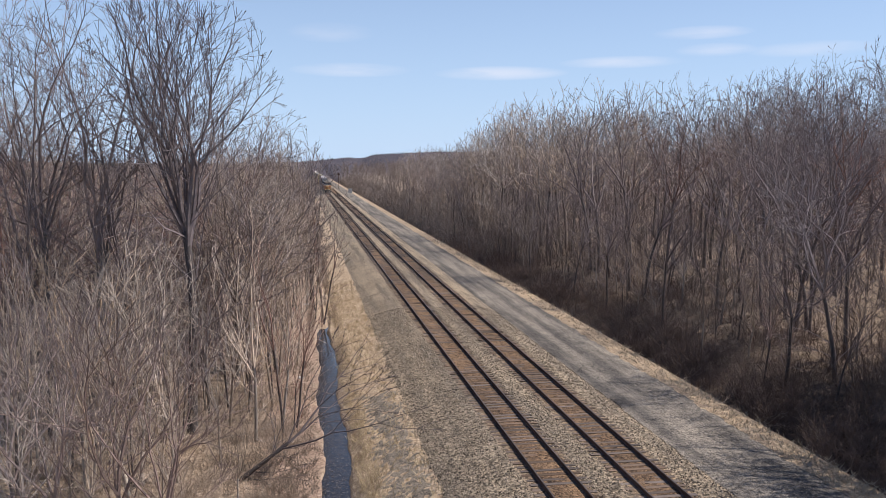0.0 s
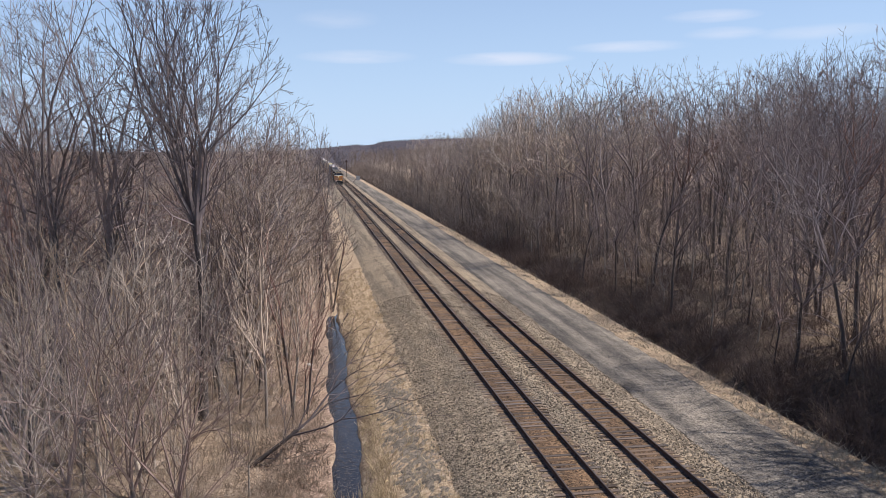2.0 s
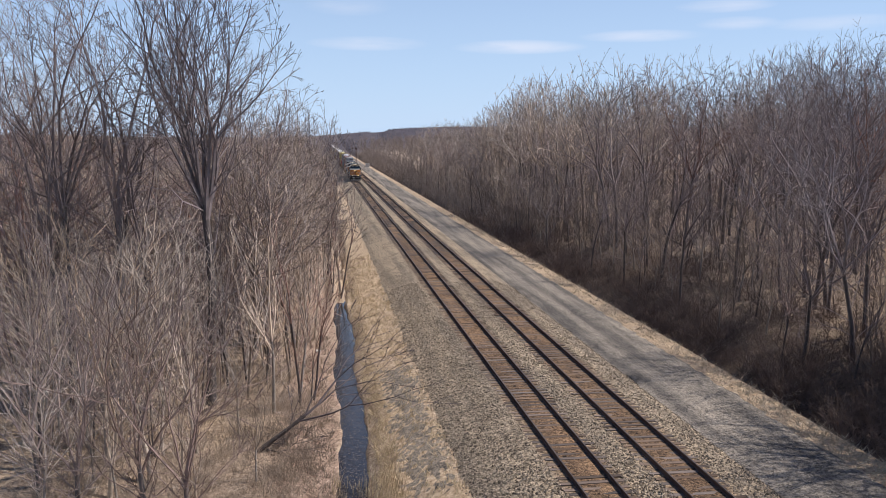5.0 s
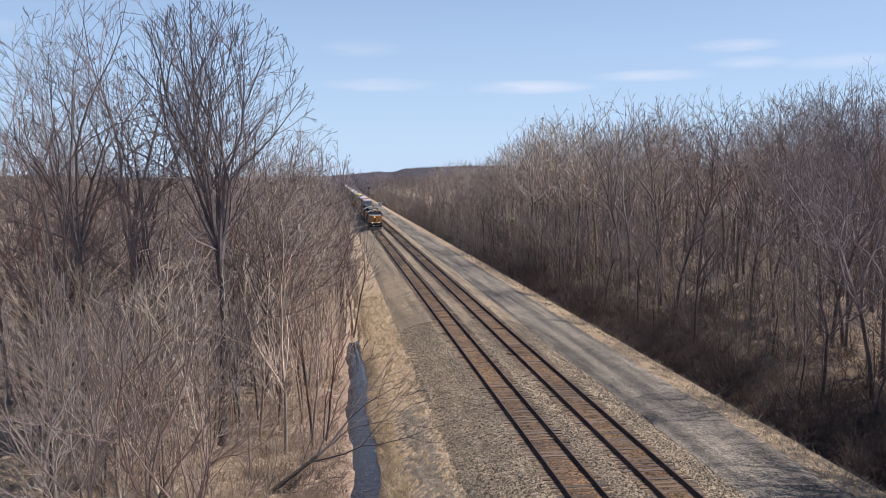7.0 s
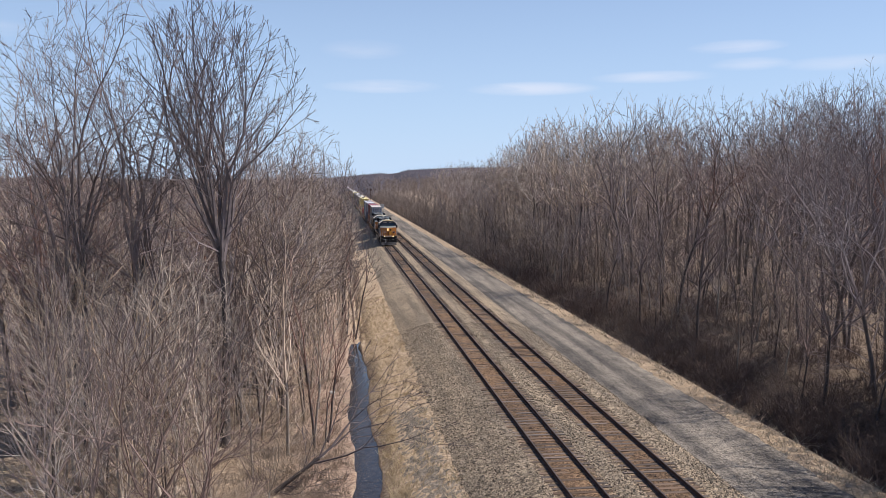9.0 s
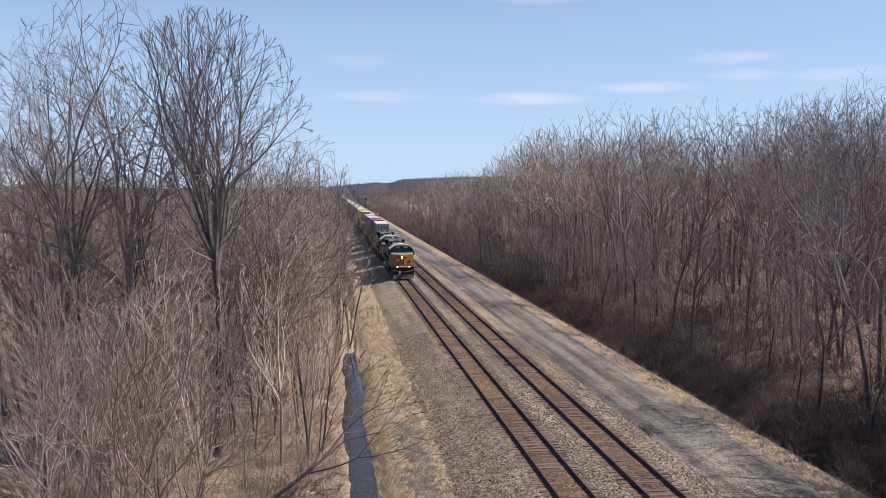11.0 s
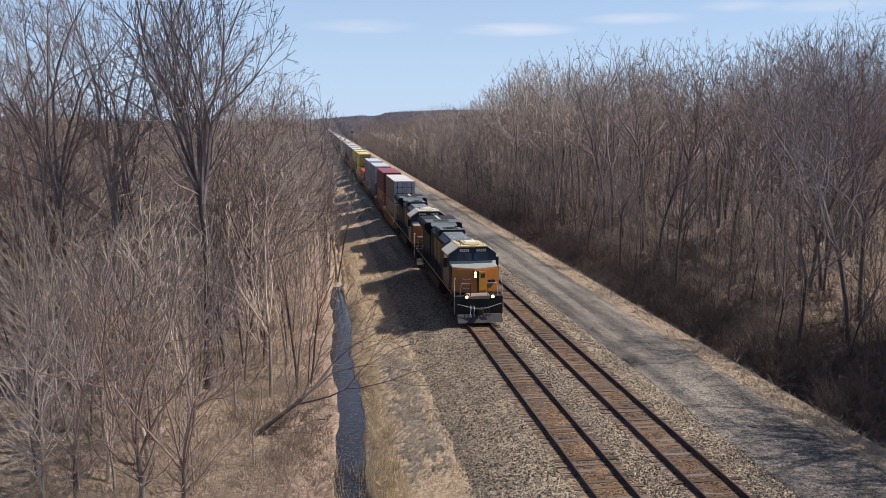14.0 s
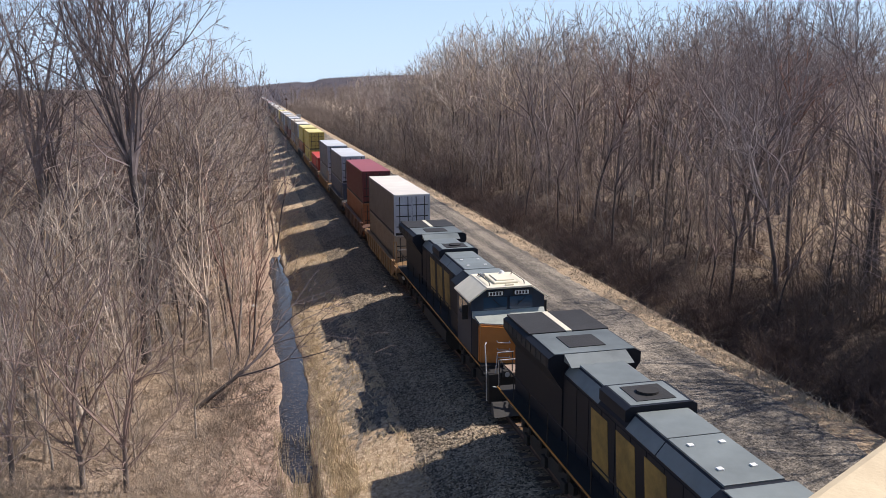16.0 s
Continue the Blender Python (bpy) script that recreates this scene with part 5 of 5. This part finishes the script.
    part("stack", cyl((0, 12.8, 4.38), (0, 12.8, 4.48), 0.3, 16), M_BLACK, stack)
    # doors and louvres along both sides
    for s in (-1, 1):
        for k in range(9):
            y = 7.9 + 0.92 * k
            xs = sorted((s * 1.0, s * 1.02))
            part("hood_door", box(xs[0], xs[1], y, y + 0.86, 1.75, 3.75, 0.004), M_BLUE, hood)
        # plain slanted yellow blocks in place of the maker's letters
        for y in (9.4, 11.1, 12.8):
            part("yellow_block", prism([(y, 1.95), (y + 1.15, 1.95), (y + 1.35, 3.6), (y + 0.2, 3.6)], *sorted((s * 1.021, s * 1.03)), axis="x"), M_DULL_YELLOW, hood, "dull yellow block painted on the hood side")
    # radiator end with flared wings
    rad = part("radiator_body", prism([(-1.05, 1.64), (1.05, 1.64), (1.05, 3.3), (1.5, 4.0), (1.5, 4.32), (1.3, 4.42), (-1.3, 4.42), (-1.5, 4.32), (-1.5, 4.0), (-1.05, 3.3)], 16.4, 21.2), M_BLUE, lo)
    own = prism([(16.4, 4.2), (15.75, 4.2), (16.4, 4.42)], -1.0, 1.0, axis="x")
    part("radiator_slope", own, M_ROOF, rad)
    part("radiator_deck", box(-1.3, 1.3, 16.42, 18.6, 4.42, 4.445, 0.005), M_ROOF, rad, "blue-grey panel over the radiator")
    part("fan_hatch", box(-0.65, 0.55, 16.9, 18.1, 4.445, 4.47, 0.0), M_GRILLE, rad)
    for s in (-1, 1):
        xs = sorted((s * 0.1, s * 1.38))
        part("radiator_screen", box(xs[0], xs[1], 18.65, 21.15, 4.42, 4.47, 0.01), M_GRILLE, rad, "dark radiator screen")
        xs = sorted((s * 1.3, s * 1.505))
        own = bmesh.new()
        for k in range(9):
            box(min(s * 1.495, s * 1.515), max(s * 1.495, s * 1.515), 16.6 + 0.5 * k, 17.0 + 0.5 * k, 4.02, 4.3, 0, own)
        part("side_louvre", own, M_GRILLE, rad)
    part("screen_divider", box(-0.1, 0.1, 18.65, 21.15, 4.42, 4.48, 0.005), M_CREAM, rad, "cream strip between the screens")
    part("rear_light", cyl((0, 21.2, 3.9), (0, 21.24, 3.9), 0.1, 12), M_WHITE, rad)
    # handrails
    for s in (-1, 1):
        own = pipe([(s * 1.52, 5.8, 2.65), (s * 1.52, 21.6, 2.65)], 0.02)
        part("handrail", own, M_BLACK, lo)
        for k in range(10):
            part("rail_post", cyl((s * 1.52, 5.8 + 1.755 * k, 1.62), (s * 1.52, 5.8 + 1.755 * k, 2.66), 0.02, 6), M_BLACK, lo)
    # deck at 1.8 m and roof at 4.72 m over the rails, body 3.25 m across; the trucks keep their size
    for o in lo.children_recursive:
        if o.name.startswith(("truck", "side_frame", "wheel", "axle", "coupler", "rear_coupler")):
            continue
        for v in o.data.vertices:
            v.co.x *= 1.045
            v.co.z = 1.8 + (v.co.z - 1.64) * 1.043 if v.co.z > 1.64 else v.co.z * 1.0976
    return lo


# roof, side, door colours; white, grey and tan sides hold their shade
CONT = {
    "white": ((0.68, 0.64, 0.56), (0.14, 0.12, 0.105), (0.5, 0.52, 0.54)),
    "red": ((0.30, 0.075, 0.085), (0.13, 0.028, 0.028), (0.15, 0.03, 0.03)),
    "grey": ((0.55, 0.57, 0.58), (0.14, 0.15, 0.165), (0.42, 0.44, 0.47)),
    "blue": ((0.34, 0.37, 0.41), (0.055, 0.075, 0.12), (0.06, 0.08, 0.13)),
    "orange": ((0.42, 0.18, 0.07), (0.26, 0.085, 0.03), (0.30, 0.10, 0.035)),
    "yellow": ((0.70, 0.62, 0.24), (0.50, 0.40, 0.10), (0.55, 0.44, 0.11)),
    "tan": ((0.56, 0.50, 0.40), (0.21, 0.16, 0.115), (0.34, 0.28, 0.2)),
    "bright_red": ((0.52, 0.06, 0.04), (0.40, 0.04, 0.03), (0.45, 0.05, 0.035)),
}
CONT_LABEL = {"white": "pale grey shipping container with a white roof", "red": "dark red corrugated shipping container", "grey": "light grey steel shipping container",
              "blue": "dark blue-grey steel shipping container", "orange": "rust-orange corrugated shipping container", "yellow": "yellow corrugated steel shipping container",
              "tan": "tan corrugated steel shipping container", "bright_red": "bright red steel shipping container"}


def container(colour, length, height=2.75):
    """A box with corrugated walls, a roof, doors at its near end with lock rods; its base centre is at the near end, z 0."""
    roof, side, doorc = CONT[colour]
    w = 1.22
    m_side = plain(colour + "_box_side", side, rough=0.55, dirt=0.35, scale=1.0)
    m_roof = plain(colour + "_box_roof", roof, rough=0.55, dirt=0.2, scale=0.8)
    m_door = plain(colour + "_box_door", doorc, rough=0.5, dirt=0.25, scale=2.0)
    co = empty("shipping_container", CONT_LABEL[colour], "container", "containers on the train")
    part("floor", box(-w, w, 0.05, length - 0.05, 0, 0.15), M_BLACK, co)
    n = int(length / 0.28)
    for s in (-1, 1):
        verts, faces = [], []
        for k in range(n):
            y0 = 0.15 + (length - 0.3) * k / n
            st = (length - 0.3) / n
            for dy, dx in ((0, 0), (0.25, 0), (0.5, 0.036), (0.75, 0.036)):
                for z in (0.15, height - 0.1):
                    verts.append((s * (w - 0.01 - dx), y0 + dy * st, z))
        for k in range(len(verts) // 2 - 1):
            q = (2 * k, 2 * k + 1, 2 * k + 3, 2 * k + 2)
            faces.append(q if s < 0 else q[::-1])
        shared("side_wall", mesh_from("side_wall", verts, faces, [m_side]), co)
        xs = sorted((s * w, s * (w - 0.08)))
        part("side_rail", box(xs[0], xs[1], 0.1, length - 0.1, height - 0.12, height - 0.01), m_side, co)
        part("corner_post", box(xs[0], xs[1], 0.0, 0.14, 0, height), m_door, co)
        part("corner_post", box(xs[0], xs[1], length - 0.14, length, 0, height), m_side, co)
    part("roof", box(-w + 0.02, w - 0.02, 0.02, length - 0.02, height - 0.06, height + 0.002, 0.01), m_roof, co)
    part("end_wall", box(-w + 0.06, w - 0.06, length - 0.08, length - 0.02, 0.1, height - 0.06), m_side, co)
    part("door_header", box(-w + 0.08, w - 0.08, 0.0, 0.12, height - 0.2, height - 0.06), m_door, co)
    for s in (-1, 1):
        xs = sorted((s * 0.015, s * (w - 0.09)))
        d = part("door", box(xs[0], xs[1], 0.03, 0.09, 0.16, height - 0.21, 0.01), m_door, co)
        for x in (0.28, 0.85):
            part("lock_rod", cyl((s * x, 0.0, 0.1), (s * x, 0.0, height - 0.15), 0.032, 6), M_GRILLE, d)
        part("door_seal", box(xs[0] - 0.012, xs[1] + 0.012, 0.06, 0.1, 0.14, height - 0.19), M_GRILLE, d, "dark door seal")
        for z in (0.55, 1.25, 2.0):
            part("hinge_bar", box(xs[0] + 0.05, xs[1] - 0.05, 0.015, 0.03, z, z + 0.06), M_GRILLE, d)
    return co


def well_car(colour, length):
    """One unit of a well car: deep side sills, end platforms, a truck at each end; its near end is at y 0."""
    m = plain(colour[0] + "_car", colour[1], rough=0.6, dirt=0.45, scale=1.0)
    ca = empty("well_car", colour[2], "freight car", "well cars of the train")
    w0, w1 = 1.6, length - 1.6
    for s in (-1, 1):
        own = prism([(w0 - 0.4, 0.95), (w0 + 0.8, 0.35), (w1 - 0.8, 0.35), (w1 + 0.4, 0.95), (w1 + 0.4, 1.5), (w1 - 0.5, 1.55), (w0 + 0.5, 1.55), (w0 - 0.4, 1.5)], s * 1.34, s * 1.42, axis="x")
        k = w0 + 0.9
        while k < w1 - 0.6:
            box(min(s * 1.42, s * 1.5), max(s * 1.42, s * 1.5), k, k + 0.12, 0.42, 1.5, 0, own)
            k += 1.1
        box(min(s * 1.3, s * 1.52), max(s * 1.3, s * 1.52), w0 - 0.4, w1 + 0.4, 1.5, 1.6, 0, own)
        part("side_sill", own, m, ca)
    part("well_floor", box(-1.3, 1.3, w0, w1, 0.3, 0.4), m, ca)
    for y0, y1, yy in ((0.15, 1.7, 0.8), (length - 1.7, length - 0.15, length - 0.8)):
        part("end_platform", prism([(-1.45, 1.05), (1.45, 1.05), (1.45, 1.35), (0.5, 1.5), (-0.5, 1.5), (-1.45, 1.35)], y0, y1), m, ca)
        tr = part("truck", box(-0.6, 0.6, yy - 0.3, yy + 0.3, 0.5, 1.0, 0.04), M_BLACK, ca)
        for s in (-1, 1):
            part("side_frame", sideframe(yy - 1.15, yy + 1.15, s, 0.5), M_BLACK, tr)
        for a in (-0.88, 0.88):
            wheelset(tr, yy + a, 0.42)
    for s in (-1, 1):
        part("end_ladder", pipe([(s * 1.45, 1.2, 1.0), (s * 1.45, 1.2, 2.9), (s * 1.25, 1.2, 2.9), (s * 1.25, 1.2, 1.0)], 0.03), m, ca)
    part("draw_bar", box(-0.15, 0.15, -0.5, 0.3, 0.7, 0.95, 0.03), M_BLACK, ca)
    return ca


MOVERS = []          # thing, distance behind the train's front, height
lead = locomotive()
second = copy_thing(lead, Matrix.Identity(4))
for o in second.children_recursive:      # the second engine runs with its lamps off
    if o.name.startswith("lamp_lens"):
        o.data = o.data.copy()
        o.data.materials[0] = M_STEELG
        tagged(o, "unlit lamp glass")
    if o.name.startswith(("cab_roof", "roof_hatch", "roof_vent")):
        o.data = o.data.copy()
        o.data.materials[0] = M_CREAM
        tagged(o, "cream cab roof")
MOVERS += [(lead, 0.0, 0.0), (second, 22.35, 0.0)]

CARS = {"yellow": ("ochre", (0.32, 0.19, 0.085), "weathered yellow well car carrying containers"), "brown": ("brown", (0.16, 0.085, 0.055), "rust-brown well car carrying containers"),
        "dark": ("dark", (0.075, 0.07, 0.065), "grimy dark well car carrying containers")}
PITCH = 16.3
# per unit: car, lower box, upper box ("" for none)
UNITS = [("yellow", "tan", "white"), ("brown", "orange", "red"), ("dark", "blue", "grey"), ("yellow", "grey", "grey"), ("brown", "bright_red", ""),
         ("yellow", "yellow", "yellow"), ("dark", "orange", "yellow"), ("yellow", "tan", "white"), ("yellow", "grey", "tan"), ("brown", "red", "grey")]
LATER = [("yellow", "tan", "white"), ("dark", "red", "tan"), ("yellow", "grey", "grey"), ("brown", "blue", "white"), ("yellow", "orange", "blue"), ("dark", "tan", "yellow"), ("yellow", "grey", "red")]
made_cars, made_boxes = {}, {}


def again(store, key, build):
    """The first of a kind, or a copy of it."""
    if key not in store:
        store[key] = build()
        return store[key]
    return copy_thing(store[key], Matrix.Identity(4))


pick = random.Random(4)
y = 45.2
for k in range(37):
    car, lower, upper = UNITS[k] if k < len(UNITS) else LATER[pick.randrange(len(LATER))]
    MOVERS.append((again(made_cars, car, lambda: well_car(CARS[car], PITCH - 0.3)), y, 0.0))
    MOVERS.append((again(made_boxes, lower, lambda: container(lower, 12.19)), y + 2.0, 0.41))
    if upper:
        MOVERS.append((again(made_boxes, upper, lambda: container(upper, 12.19)), y + 2.0, 0.41 + 2.77))
    y += PITCH

FRONT, SPEED = 359.8, 22.04


def motions():
    for ob, behind, z in MOVERS:
        walk(ob, [(t, pose(T1 + 0.03, FRONT + behind - SPEED * t, z)) for t in (0.0, 4.0, 8.0, 12.0, 16.0)])


motions()
